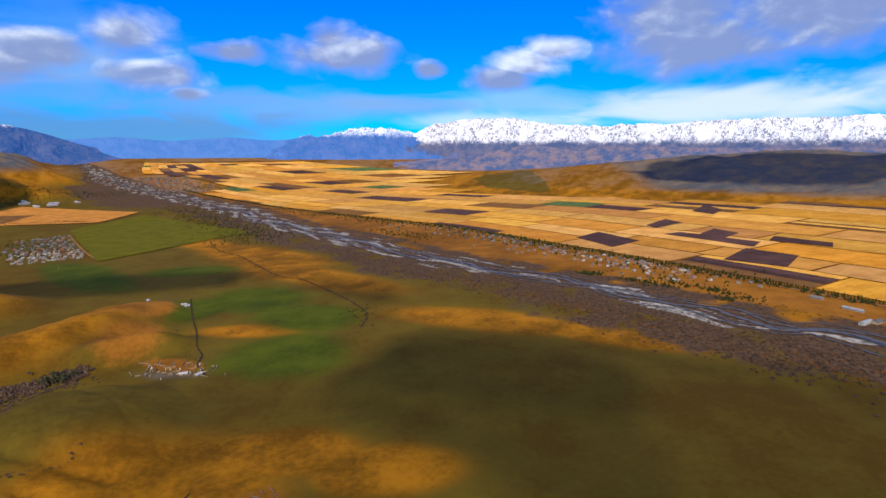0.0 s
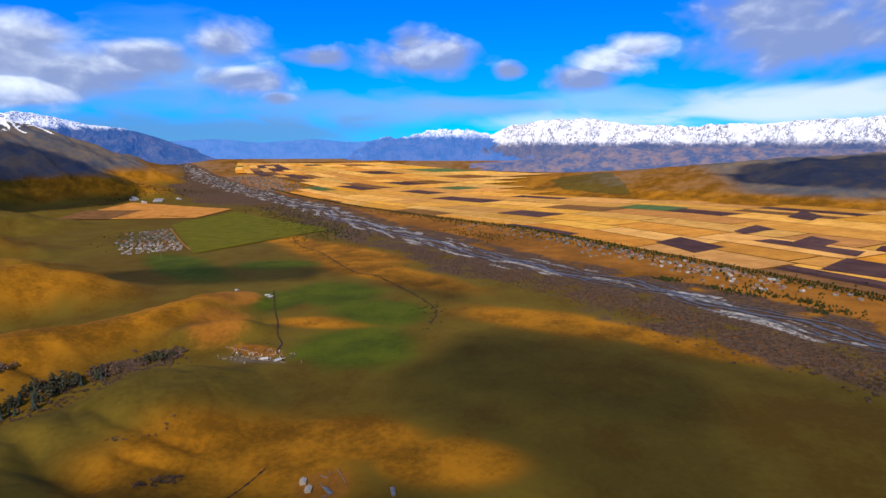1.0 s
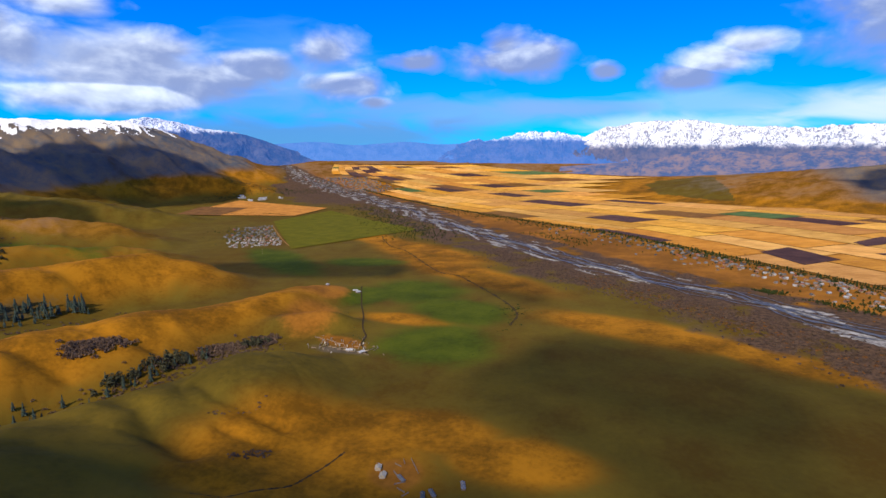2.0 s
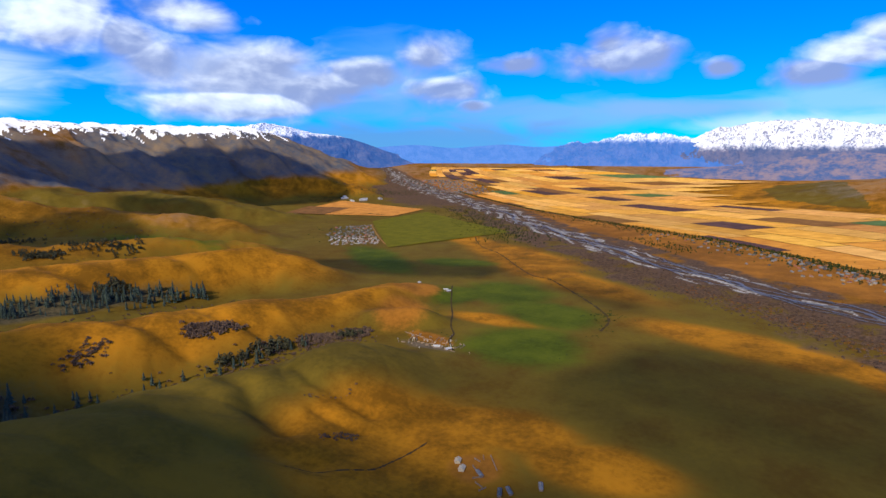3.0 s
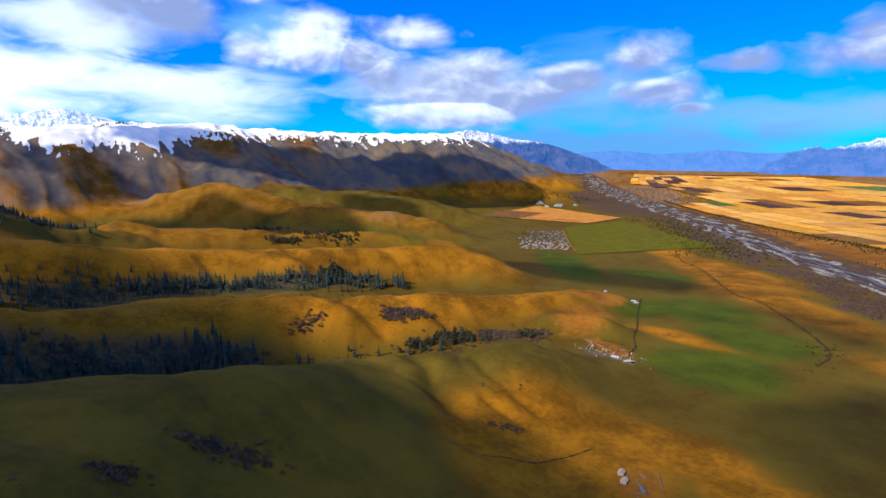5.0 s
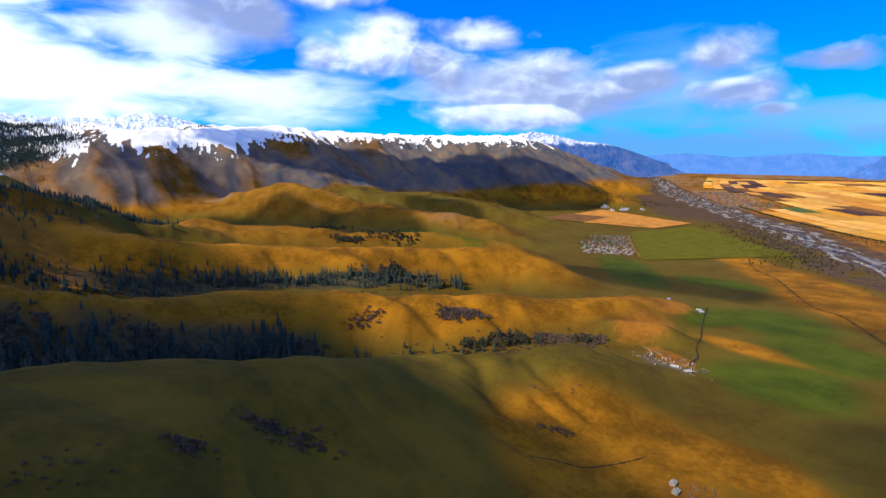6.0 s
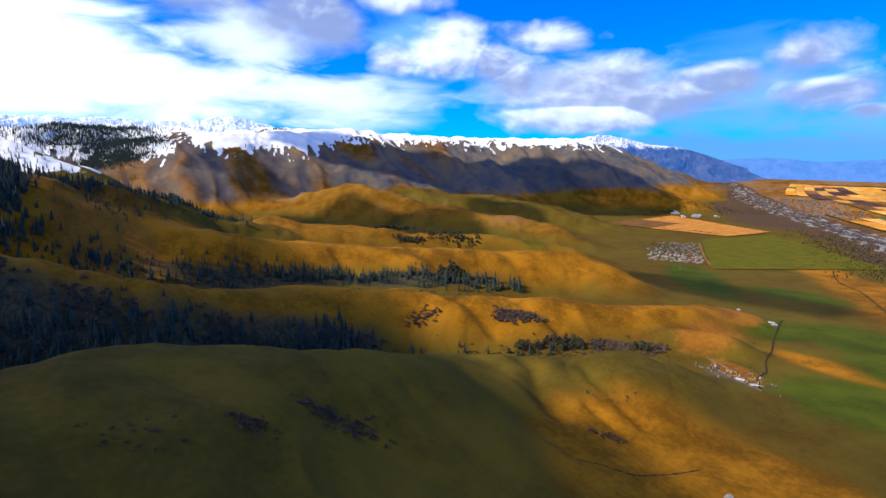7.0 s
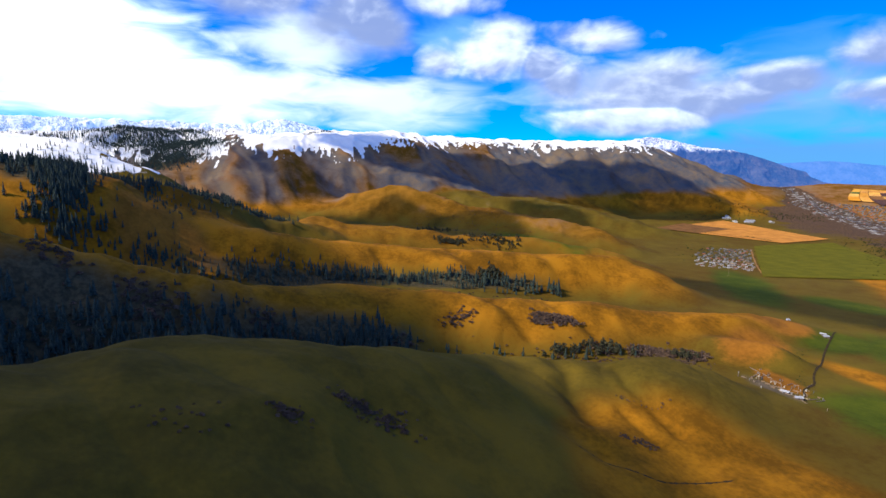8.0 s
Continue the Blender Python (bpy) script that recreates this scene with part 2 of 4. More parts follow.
STRAW = field_material("straw", (0.50, 0.255, 0.050), (0.75, 0.42, 0.092), 0.12)
STUBBLE = field_material("stubble", (0.43, 0.200, 0.034), (0.66, 0.335, 0.062), 0.12)
PLOUGH = field_material("ploughed_soil", (0.05, 0.028, 0.030), (0.11, 0.060, 0.052), 0.2)
FALLOW = field_material("fallow", (0.12, 0.06, 0.02), (0.22, 0.11, 0.035), 0.1)
CROP = field_material("winter_crop", (0.084, 0.092, 0.005), (0.155, 0.143, 0.007), 0.1)
SOWN = field_material("sown_green", (0.05, 0.09, 0.03), (0.10, 0.15, 0.05), 0.1)
OCHRE = field_material("ochre_field", (0.34, 0.155, 0.028), (0.56, 0.27, 0.050), 0.1)

NEEDLES = grained("spruce_needles", (0.020, 0.034, 0.031), (0.056, 0.076, 0.066), 0.35, 0.8, bump=0.5)
BARK = grained("bark", (0.05, 0.035, 0.025), (0.12, 0.085, 0.06), 1.5)
TWIGS = grained("bare_twigs", (0.055, 0.040, 0.034), (0.14, 0.095, 0.072), 0.2)
RUSTY = grained("rusty_leaves", (0.11, 0.05, 0.018), (0.22, 0.10, 0.03), 0.2)
LEAVES = grained("dark_leaves", (0.022, 0.035, 0.012), (0.055, 0.07, 0.022), 0.15)
GREY_LEAVES = grained("grey_green_leaves", (0.032, 0.036, 0.022), (0.080, 0.078, 0.048), 0.2)
WHITEWASH = grained("whitewash", (0.26, 0.25, 0.23), (0.50, 0.48, 0.45), 0.5, random=0.9)
CREAM = grained("cream_plaster", (0.36, 0.31, 0.22), (0.58, 0.52, 0.40), 0.5)
MUD_WALL = grained("mud_wall", (0.20, 0.14, 0.09), (0.38, 0.28, 0.19), 0.4, random=0.6)
SLATE = grained("grey_roof_sheets", (0.09, 0.10, 0.115), (0.21, 0.22, 0.24), 0.6, 0.6, random=1.0)
RUST_ROOF = grained("rusty_roof_sheets", (0.16, 0.07, 0.045), (0.30, 0.14, 0.09), 0.6, 0.7, random=0.8)
TIN = grained("bright_tin", (0.30, 0.32, 0.35), (0.52, 0.53, 0.56), 0.5, 0.35, metal=0.25, random=0.4)
OLD_WOOD = grained("grey_wood", (0.13, 0.10, 0.08), (0.28, 0.22, 0.17), 1.2)
GLASS_DARK = grained("dark_pane", (0.015, 0.02, 0.03), (0.04, 0.05, 0.06), 1.0, 0.1)
DIRT = grained("trodden_dirt", (0.17, 0.09, 0.035), (0.34, 0.18, 0.07), 0.12)
DITCH = grained("damp_ditch", (0.028, 0.021, 0.011), (0.066, 0.046, 0.024), 0.2)


def water_material():
    m, n, shader = material("river_water", 0.42)
    p = n.add("TexCoord", out=3)
    ripple = n.noise(p, 0.5, 4, 0.6)
    n.feed(shader, "Base Color", n.mix(n.noise(p, 0.05, 3), (0.045, 0.045, 0.045), (0.11, 0.11, 0.11)))
    shader.inputs["Specular IOR Level"].default_value = 0.25
    bumped(n, shader, ripple, 0.3, 0.2)
    return m


WATER = water_material()

# ---- land forms ----
def grid_noise(x, y, seed=0):
    """Smooth gradient noise, about -0.7 to 0.7, with cells one unit wide."""
    xi, yi = np.floor(x).astype(np.int64), np.floor(y).astype(np.int64)
    xf, yf = x - xi, y - yi
    u, v = xf * xf * xf * (xf * (xf * 6 - 15) + 10), yf * yf * yf * (yf * (yf * 6 - 15) + 10)

    def corner(dx, dy):
        h = ((xi + dx) * 374761393 + (yi + dy) * 668265263 + seed * 2246822519) & 0xFFFFFFFF
        h = ((h ^ (h >> 13)) * 1274126177) & 0xFFFFFFFF
        a = (h ^ (h >> 16)) * (2 * np.pi / 4294967296.0)
        return np.cos(a) * (xf - dx) + np.sin(a) * (yf - dy)

    low = corner(0, 0) * (1 - u) + corner(1, 0) * u
    return low * (1 - v) + (corner(0, 1) * (1 - u) + corner(1, 1) * u) * v


def fractal(x, y, size, octaves=4, gain=0.5, seed=0, ridged=False):
    total, amp = 0.0, 1.0
    for k in range(octaves):
        n = grid_noise(x / size * 2**k + 17.3 * k, y / size * 2**k - 9.1 * k, seed + k)
        total = total + amp * ((1 - 2.4 * np.abs(n)) if ridged else 1.4 * n)
        amp *= gain
    return total


def smooth(a, b, v):
    t = np.clip((v - a) / (b - a), 0, 1)
    return t * t * (3 - 2 * t)


def spline(points, count):
    """A smooth curve through the points."""
    p = np.array(points, float)
    p = np.vstack([2 * p[0] - p[1], p, 2 * p[-1] - p[-2]])
    out = []
    for s in np.linspace(0, len(p) - 3 - 1e-6, count):
        i, t = int(s), s - int(s)
        a, b, c, d = p[i : i + 4]
        out.append(0.5 * (2 * b + (c - a) * t + (2 * a - 5 * b + 4 * c - d) * t * t + (3 * b - a - 3 * c + d) * t**3))
    return np.array(out)


def along(x, y, curve):
    """For each place: the distance to the curve, its height there, the side (positive: left of its run), and how far along it, 0 to 1."""
    best = np.full(x.shape, 1e12)
    height, side, run = np.zeros(x.shape), np.zeros(x.shape), np.zeros(x.shape)
    last = len(curve) - 1
    for i in range(last):
        a, b = curve[i], curve[i + 1]
        d = b[:2] - a[:2]
        t = np.clip(((x - a[0]) * d[0] + (y - a[1]) * d[1]) / (d @ d), 0, 1)
        ox, oy = x - a[0] - t * d[0], y - a[1] - t * d[1]
        q = ox * ox + oy * oy
        near = q < best
        best = np.where(near, q, best)
        if len(a) > 2:
            height = np.where(near, a[2] + t * (b[2] - a[2]), height)
        side = np.where(near, (d[0] * oy - d[1] * ox) / np.sqrt((d @ d) * np.maximum(q, 1e-6)), side)
        run = np.where(near, (i + t) / last, run)
    return np.sqrt(best), height, side, run


# The valley is some 30 km long; what lies past NEAR metres is drawn in towards the eye's post so that all of it ends within DEPTH metres.
POST, NEAR, DEPTH = np.array([45.0, -15.0, 256.0]), 2600.0, 4850.0


def drawn_in(x, y):
    """From the plan of the valley to the plan of the scene."""
    r = np.maximum(np.hypot(x - POST[0], y - POST[1]), 1.0)
    u = (np.maximum(r, NEAR) - NEAR) / (DEPTH - NEAR)
    k = np.where(r > NEAR, (NEAR + (DEPTH - NEAR) * u / (1 + u)) / r, 1.0)
    return POST[0] + (x - POST[0]) * k, POST[1] + (y - POST[1]) * k


def spread_out(x, y):
    """The way back, and the scale there."""
    r = np.maximum(np.hypot(x - POST[0], y - POST[1]), 1.0)
    u = np.clip((r - NEAR) / (DEPTH - NEAR), 0, 0.985)
    k = np.where(r > NEAR, (NEAR + (DEPTH - NEAR) * u / (1 - u)) / r, 1.0)
    return POST[0] + (x - POST[0]) * k, POST[1] + (y - POST[1]) * k, k


def valley_floor(x, y):
    vx, vy, k = spread_out(x, y)
    z = 80 * np.tanh((0.0417 * (vx + 165) - 0.0112 * (vy - 375)) / 80)
    return POST[2] + (z - POST[2]) / k


# Crests of the grass spurs and hills: points x, y, height; half widths at both ends to the left and to the right of the run; roughness
SPURS = {
    "spur_a": ([(-200, -330, 170), (-288, -143, 131), (-345, -95, 113), (-391, -19, 92), (-397, 55, 80), (-424, 146, 53), (-440, 215, 36), (-445, 280, 22), (-425, 349, 25), (-395, 403, 17), (-367, 455, 30), (-325, 510, 6)], (130, 80), (440, 150), 5),
    "spur_b": ([(-585, -330, 200), (-612, -186, 154), (-627, -90, 116), (-668, 43, 81), (-688, 240, 59), (-625, 439, 36), (-558, 687, 18), (-520, 850, 4), (-500, 905, -14)], (170, 110), (170, 100), 6),
    "spur_c": ([(-998, -190, 164), (-1029, -76, 130), (-1060, 25, 117), (-1074, 175, 86), (-1081, 357, 63), (-1011, 572, 51), (-965, 739, 48), (-906, 861, 30), (-763, 907, -28)], (190, 170), (185, 130), 7),
    "spur_d": ([(-1500, 250, 90), (-1420, 480, 52), (-1330, 760, 30), (-1270, 960, 18), (-1180, 1120, -25)], (200, 150), (180, 120), 6),
    "knoll": ([(-455, 665, 8), (-425, 690, 7), (-392, 712, -6)], (60, 45), (60, 45), 4),
    "spruce_hill": ([(-900, -520, 260), (-1005, -335, 228), (-1060, -262, 220), (-1122, -205, 190), (-1259, -84, 170), (-1357, 79, 94), (-1370, 225, 40)], (260, 230), (230, 200), 9),
    "snow_hill": ([(-2300, -1000, 330), (-2058, -499, 310), (-1983, -362, 270), (-1900, -227, 206), (-1809, -108, 150)], (420, 300), (520, 320), 14),
    "snow_shoulder": ([(-1700, -800, 260), (-1589, -516, 246), (-1564, -417, 246), (-1485, -307, 215), (-1440, -150, 120)], (240, 200), (300, 220), 9),
    "forest_hill": ([(-2950, -1400, 370), (-3079, -943, 358), (-3133, -735, 346), (-3275, -514, 384), (-3453, -258, 368), (-3610, 49, 352), (-3750, 300, 340)], (500, 500), (1000, 850), 18),
    "bluff": ([(-2690, -150, 110), (-2809, -113, 185), (-2911, 20, 280), (-3054, 181, 338), (-3232, 415, 374), (-3420, 700, 398), (-3600, 950, 410)], (330, 500), (430, 1000), 30),
    "ochre_hill": ([(-2750, 430, 50), (-2480, 590, 70), (-2346, 735, 146), (-2265, 819, 129), (-2105, 952, 64), (-1947, 1152, 46), (-1692, 1269, 20), (-1500, 1350, -30)], (330, 220), (330, 200), 12),
    "dark_hill": ([(-3000, 1000, 200), (-2679, 1235, 100), (-2500, 1523, 75), (-2192, 1768, 20), (-1950, 1900, -30)], (420, 260), (420, 220), 12),
    "range": ([(-4100, -500, 430), (-3850, 153, 412), (-3824, 809, 440), (-3664, 1628, 450), (-3480, 2150, 442), (-3330, 2480, 446), (-3150, 2790, 452), (-3000, 3050, 380), (-2760, 3330, 180), (-2450, 3560, 10)], (900, 300), (1250, 520), 58),
    "range_foot": ([(-3080, 2600, 400), (-2780, 2800, 250), (-2480, 2900, 120), (-2150, 3000, 10), (-1980, 3030, -50)], (320, 160), (320, 160), 20),
    "east_hills": ([(560, 4100, 60), (800, 3750, 90), (1080, 3480, 160), (1393, 3230, 203), (1888, 2950, 244), (2251, 2633, 232), (2900, 1900, 250)], (600, 900), (700, 1000), 26),
}
CURVES = {name: spline(row[0], 20) for name, row in SPURS.items()}


# Hollows in the grass slopes: points x, y; depth and half width
GULLIES = [([(-428, 352), (-400, 352), (-362, 330), (-308, 309)], 9, 15), ([(-380, 405), (-345, 392), (-306, 390), (-266, 386)], 6, 10), ([(-310, 352), (-290, 352), (-255, 352)], 3, 7), ([(-400, 250), (-350, 262), (-300, 270), (-250, 280)], 5, 16),
           ([(-640, 380), (-600, 390), (-560, 400)], 7, 14), ([(-625, 470), (-585, 480), (-540, 500)], 6, 12), ([(-470, 740), (-430, 745), (-400, 760)], 6, 14), ([(-1050, 480), (-1000, 490), (-950, 510)], 8, 18), ([(-985, 690), (-940, 690), (-890, 700)], 8, 18), ([(-1040, 300), (-1000, 310), (-960, 320)], 6, 14)]


def terrain(x, y):
    """Height of the land, and how strongly each hill stands out of the floor there."""
    base = valley_floor(x, y)
    inland = np.maximum(-0.72 * (x + 190) - 0.695 * (y - 330) - 230, 0)
    rise = 66 * (1 - np.exp(-inland * 0.0028)) * smooth(-3900, -3000, x) * smooth(3300, 1800, y)
    z = base + rise
    share = {}
    wx, wy = 26 * fractal(x, y, 210, 2, seed=5), 26 * fractal(x, y, 210, 2, seed=9)
    for name, (points, left, right, rough) in SPURS.items():
        curve, reach = CURVES[name], 1.15 * max(*left, *right) + 60
        share[name] = np.zeros(x.shape)
        near = (x > curve[:, 0].min() - reach) & (x < curve[:, 0].max() + reach) & (y > curve[:, 1].min() - reach) & (y < curve[:, 1].max() + reach)
        if not near.any():
            continue
        sway = 1 if rough < 13 else 2
        ox, oy, bz = x[near], y[near], z[near]
        bx, by = ox + sway * wx[near], oy + sway * wy[near]
        lift, nearest = np.zeros(bx.shape), np.full(bx.shape, 1e9)
        for k in range(len(curve) - 1):
            off, crest, side, _ = along(bx, by, curve[k : k + 2])
            at = k / (len(curve) - 2)
            q = np.clip(off / (0.5 * (1 + side) * (left[0] + at * (left[1] - left[0])) + 0.5 * (1 - side) * (right[0] + at * (right[1] - right[0]))), 0, 1)
            body = (1 - q * q) ** 2 if rough < 13 else (1 - q) ** 1.25 * (1 + 0.5 * q)
            lift = np.maximum(lift, np.maximum(crest - bz, 0) * body)
            nearest = np.minimum(nearest, off)
        if rough >= 13:  # gullies down the steep slopes
            q = np.clip(nearest / (0.25 * (sum(left) + sum(right))), 0, 1)
            bend = 90 * fractal(ox, oy, 330, 2, seed=31)
            spread = fractal(ox + bend, oy, 480, 5, 0.52, seed=47, ridged=True)
            if rough > 28:  # long side spurs that run down from the crest
                u, v = 0.436 * ox + 0.9 * oy, 0.9 * ox - 0.436 * oy
                spread = 0.2 * spread + 0.9 * fractal((u - 0.8 * v + bend) / 360, v / 2200, 1.0, 4, 0.45, seed=52, ridged=True)
            lift = lift + rough * (spread - 0.75) * np.sin(np.pi * q) ** 0.7 * smooth(0, 80, lift)
        share[name][near] = np.clip(lift / 40, 0, 1)
        z[near] += lift
    rolls = np.clip(share["ochre_hill"] + share["dark_hill"] + share["spruce_hill"] + 0.6 * share["spur_d"], 0, 1)
    z = z + 17 * rolls * (fractal(x + wx, y + wy, 270, 4, 0.45, seed=81, ridged=True) - 0.5)
    steep = np.clip(share["range"] + share["range_foot"] + share["bluff"] + share["east_hills"] + share["forest_hill"], 0, 1)
    z = z + 3 * steep * (fractal(x + 1.5 * wx, y + 1.5 * wy, 150, 4, 0.55, seed=87, ridged=True) - 0.5)
    gu, gv = 0.436 * x + 0.9 * y, 0.9 * x - 0.436 * y
    z = z + (9.0 - 4.0 * share["bluff"]) * (0.3 + 0.7 * smooth(230, 380, z)) * steep * (fractal((gu - 0.3 * gv + 0.7 * wx) / 85, gv / 420, 1.0, 4, 0.55, seed=70, ridged=True) - 1.1)
    for points, depth, width in GULLIES:
        near = (np.abs(x - points[0][0]) < 300) & (np.abs(y - points[0][1]) < 300)
        if near.any():
            off = along(x[near] + 0.15 * wx[near], y[near] + 0.15 * wy[near], np.array(points, float))[0]
            z[near] -= depth * np.exp(-((off / width) ** 2))
    hilly = smooth(2, 30, z - base)
    z = z + hilly * (4.2 * fractal(x, y, 170, 3, 0.42, seed=3) + 2.6 * fractal(x + 0.5 * wx, y + 0.5 * wy, 85, 3, 0.4, seed=12, ridged=True)) + 0.8 * fractal(x, y, 90, 3, seed=21)
    return z, base, share


def ground_z(x, y):
    return terrain(np.atleast_1d(np.asarray(x, float)), np.atleast_1d(np.asarray(y, float)))[0]


RIVER = spline([(760, 250), (533, 617), (469, 689), (398, 777), (308, 900), (196, 1035), (76, 1160), (-60, 1312), (-235, 1560), (-435, 1830), (-640, 2100), (-860, 2420), (-1115, 2790), (-1650, 3450), (-2650, 4600), (-3900, 6200), (-5915, 9015), (-8500, 12500)], 150)


WASH = spline([(-760, 1720), (-717, 1634), (-640, 1510), (-553, 1418), (-470, 1300), (-415, 1218), (-350, 1130), (-294, 1095), (-188, 948), (-128, 845), (-122, 770), (-143, 627)], 48)


def soft_spot(x, y, spots):
    """A cover between 0 and 1, of rounded patches x, y, rx, ry, turn."""
    cover = np.zeros(x.shape)
    for cx, cy, rx, ry, turn in spots:
        c, s = math.cos(radians(turn)), math.sin(radians(turn))
        u, v = ((x - cx) * c + (y - cy) * s) / rx, (-(x - cx) * s + (y - cy) * c) / ry
        cover = np.maximum(cover, np.exp(-(u * u + v * v) ** 1.5))
    return cover


WOODS = [(-520, -130, 90, 170, 0), (-555, 80, 75, 170, 0), (-925, 120, 36, 200, 0), (-925, 400, 40, 260, -8), (-1000, -290, 80, 100, 0), (-2830, -220, 110, 170, 0)]
GREEN = [(-205, 660, 95, 95, 0), (-220, 830, 110, 75, -30), (-340, 950, 120, 90, -40), (-420, 900, 60, 90, 0), (-850, 1230, 300, 80, -40), (-1500, 1000, 300, 120, 0), (-600, 1240, 130, 60, 0)]
# Golden grass; several patches paint pools of sun on the pasture.
GOLD_AND_SUN = [(-142, 422, 70, 35, 0), (-45, 392, 60, 34, 0), (60, 778, 140, 48, -25), (200, 700, 130, 30, -35), (-290, 765, 80, 26, -10), (-500, 1420, 260, 80, -40), (-300, 1150, 260, 60, -40), (-230, 330, 110, 110, 0), (-800, 1700, 300, 60, -45)]
BARE = [(-500, 860, 50, 60, 0), (-345, 640, 50, 22, -20), (-2700, 80, 300, 130, -20), (-945, -110, 90, 90, 0), (-138, 350, 24, 24, 0), (-440, 715, 50, 95, 20)]

angles = np.radians(np.concatenate([np.arange(-46, 116, 0.17), np.arange(116, 314, 2.2)]))
rings = [70.0]
while rings[-1] < 4815:
    rings.append(rings[-1] + min(max(3.2, rings[-1] * 0.0078), 13.5))
rings = np.array(rings)
gx = (POST[0] - np.sin(angles)[None] * rings[:, None]).ravel()
gy = (POST[1] + np.cos(angles)[None] * rings[:, None]).ravel()
gz, gbase, gshare = terrain(gx, gy)
nr, na = len(rings), len(angles)
top = np.array([[POST[0], POST[1], gz[:na].mean()]])
idx = np.arange(nr * na).reshape(nr, na)
quads = np.stack([idx[:-1], np.roll(idx, -1, 1)[:-1], np.roll(idx, -1, 1)[1:], idx[1:]], -1).reshape(-1, 4)
ground_mesh = bpy.data.meshes.new("ground")
fan = [(nr * na, int(b), int(a)) for a, b in zip(idx[0], np.roll(idx[0], -1))]
ground_mesh.from_pydata(np.vstack([np.stack([gx, gy, gz], 1), top]), [], [tuple(q[::-1]) for q in quads.tolist()] + [f[::-1] for f in fan])
ground_mesh.shade_smooth()
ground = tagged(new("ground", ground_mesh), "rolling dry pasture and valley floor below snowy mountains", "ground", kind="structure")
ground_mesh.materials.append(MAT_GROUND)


def cover(name, values):
    layer = ground_mesh.attributes.new(name, "FLOAT", "POINT")
    layer.data.foreach_set("value", np.append(values, values[0]).astype(np.float32))


tx, ty, tk = spread_out(gx, gy)
low = (gz - gbase < 12) & (rings.repeat(na) > 350)
river_far, river_side, river_at = np.full(gx.shape, 9e3), np.zeros(gx.shape), np.zeros(gx.shape)
river_far[low], _, river_side[low], river_at[low] = along(tx[low], ty[low], RIVER)
river_at = np.interp(river_at * (len(RIVER) - 1), np.arange(len(RIVER)), np.r_[0, np.cumsum(np.hypot(*np.diff(RIVER, axis=0).T))])
wob = 26 * fractal(tx, ty, 220, 3, seed=60)
bed = 40 + 34 * smooth(900, 1700, ty) + 50 * smooth(1900, 3000, ty) + 50 * smooth(3000, 6000, ty)
stray = 22 * fractal(river_at, 0 * river_at, 190, 3, seed=66)
bars = fractal(river_at, 8.0 * (river_far * np.sign(river_side) + stray), 150, 4, 0.55, seed=62)
in_bed = smooth(1.15, 0.75, (river_far + wob) / bed)
cover("gravel", in_bed * np.clip(0.25 + 1.15 * bars + 0.10 * smooth(1200, 2000, ty) - 0.08 * smooth(3000, 4000, ty), 0, 1))
far_scrub = smooth(2300, 3400, ty) * smooth(620, 420, river_far + 4 * wob) * (river_side > 0) * 0.75
near_bank = smooth(215, 130, river_far + 1.6 * wob - bed + 40) * np.where(river_side > 0, 1.0, smooth(120, 70, river_far - bed + 40))
cover("scrub", np.maximum(np.maximum(far_scrub, 0.9 * in_bed), near_bank * (0.66 + 0.55 * fractal(tx, ty, 70, 3, seed=61))))
cover("litter", soft_spot(gx, gy, WOODS) * 0.8)
cover("green", 1.05 * soft_spot(gx, gy, GREEN))
hill = np.clip((gz - gbase) / 30, 0, 1)
gold_and_sun = soft_spot(gx, gy, GOLD_AND_SUN)
# Olive grass that also carries thin cloud shade in its colour.
cover("olive_and_shade", np.clip(0.72 - 0.6 * gshare["spur_b"] - 0.5 * gshare["spur_c"] - 0.35 * gshare["spur_d"] - 0.25 * gshare["ochre_hill"] + 0.30 * gshare["spur_a"] - 0.9 * gold_and_sun + 0.35 * soft_spot(gx, gy, [(-280, 20, 240, 240, 0)]), 0, 1) * (river_side >= 0) * ((gx < 600) | (gy < 1500)) * (1 - 0.8 * np.clip(gshare["range"] + gshare["range_foot"] + gshare["bluff"], 0, 1)))
cover("bare", np.maximum(np.maximum(soft_spot(gx, gy, BARE), 0.42 * np.clip(gshare["ochre_hill"] + 0.5 * gshare["range"] + 0.8 * gshare["bluff"], 0, 1)), 0.95 * (river_side < 0) * smooth(60, 120, river_far) * smooth(420, 250, river_far)))
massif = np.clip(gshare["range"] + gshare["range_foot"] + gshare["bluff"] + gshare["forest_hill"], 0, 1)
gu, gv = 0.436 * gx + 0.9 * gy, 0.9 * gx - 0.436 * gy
# Side spurs: less blue-grey there colours them as if sunlit.
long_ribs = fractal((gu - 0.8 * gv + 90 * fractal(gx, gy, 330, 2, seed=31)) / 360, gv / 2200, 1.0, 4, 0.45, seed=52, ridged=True)
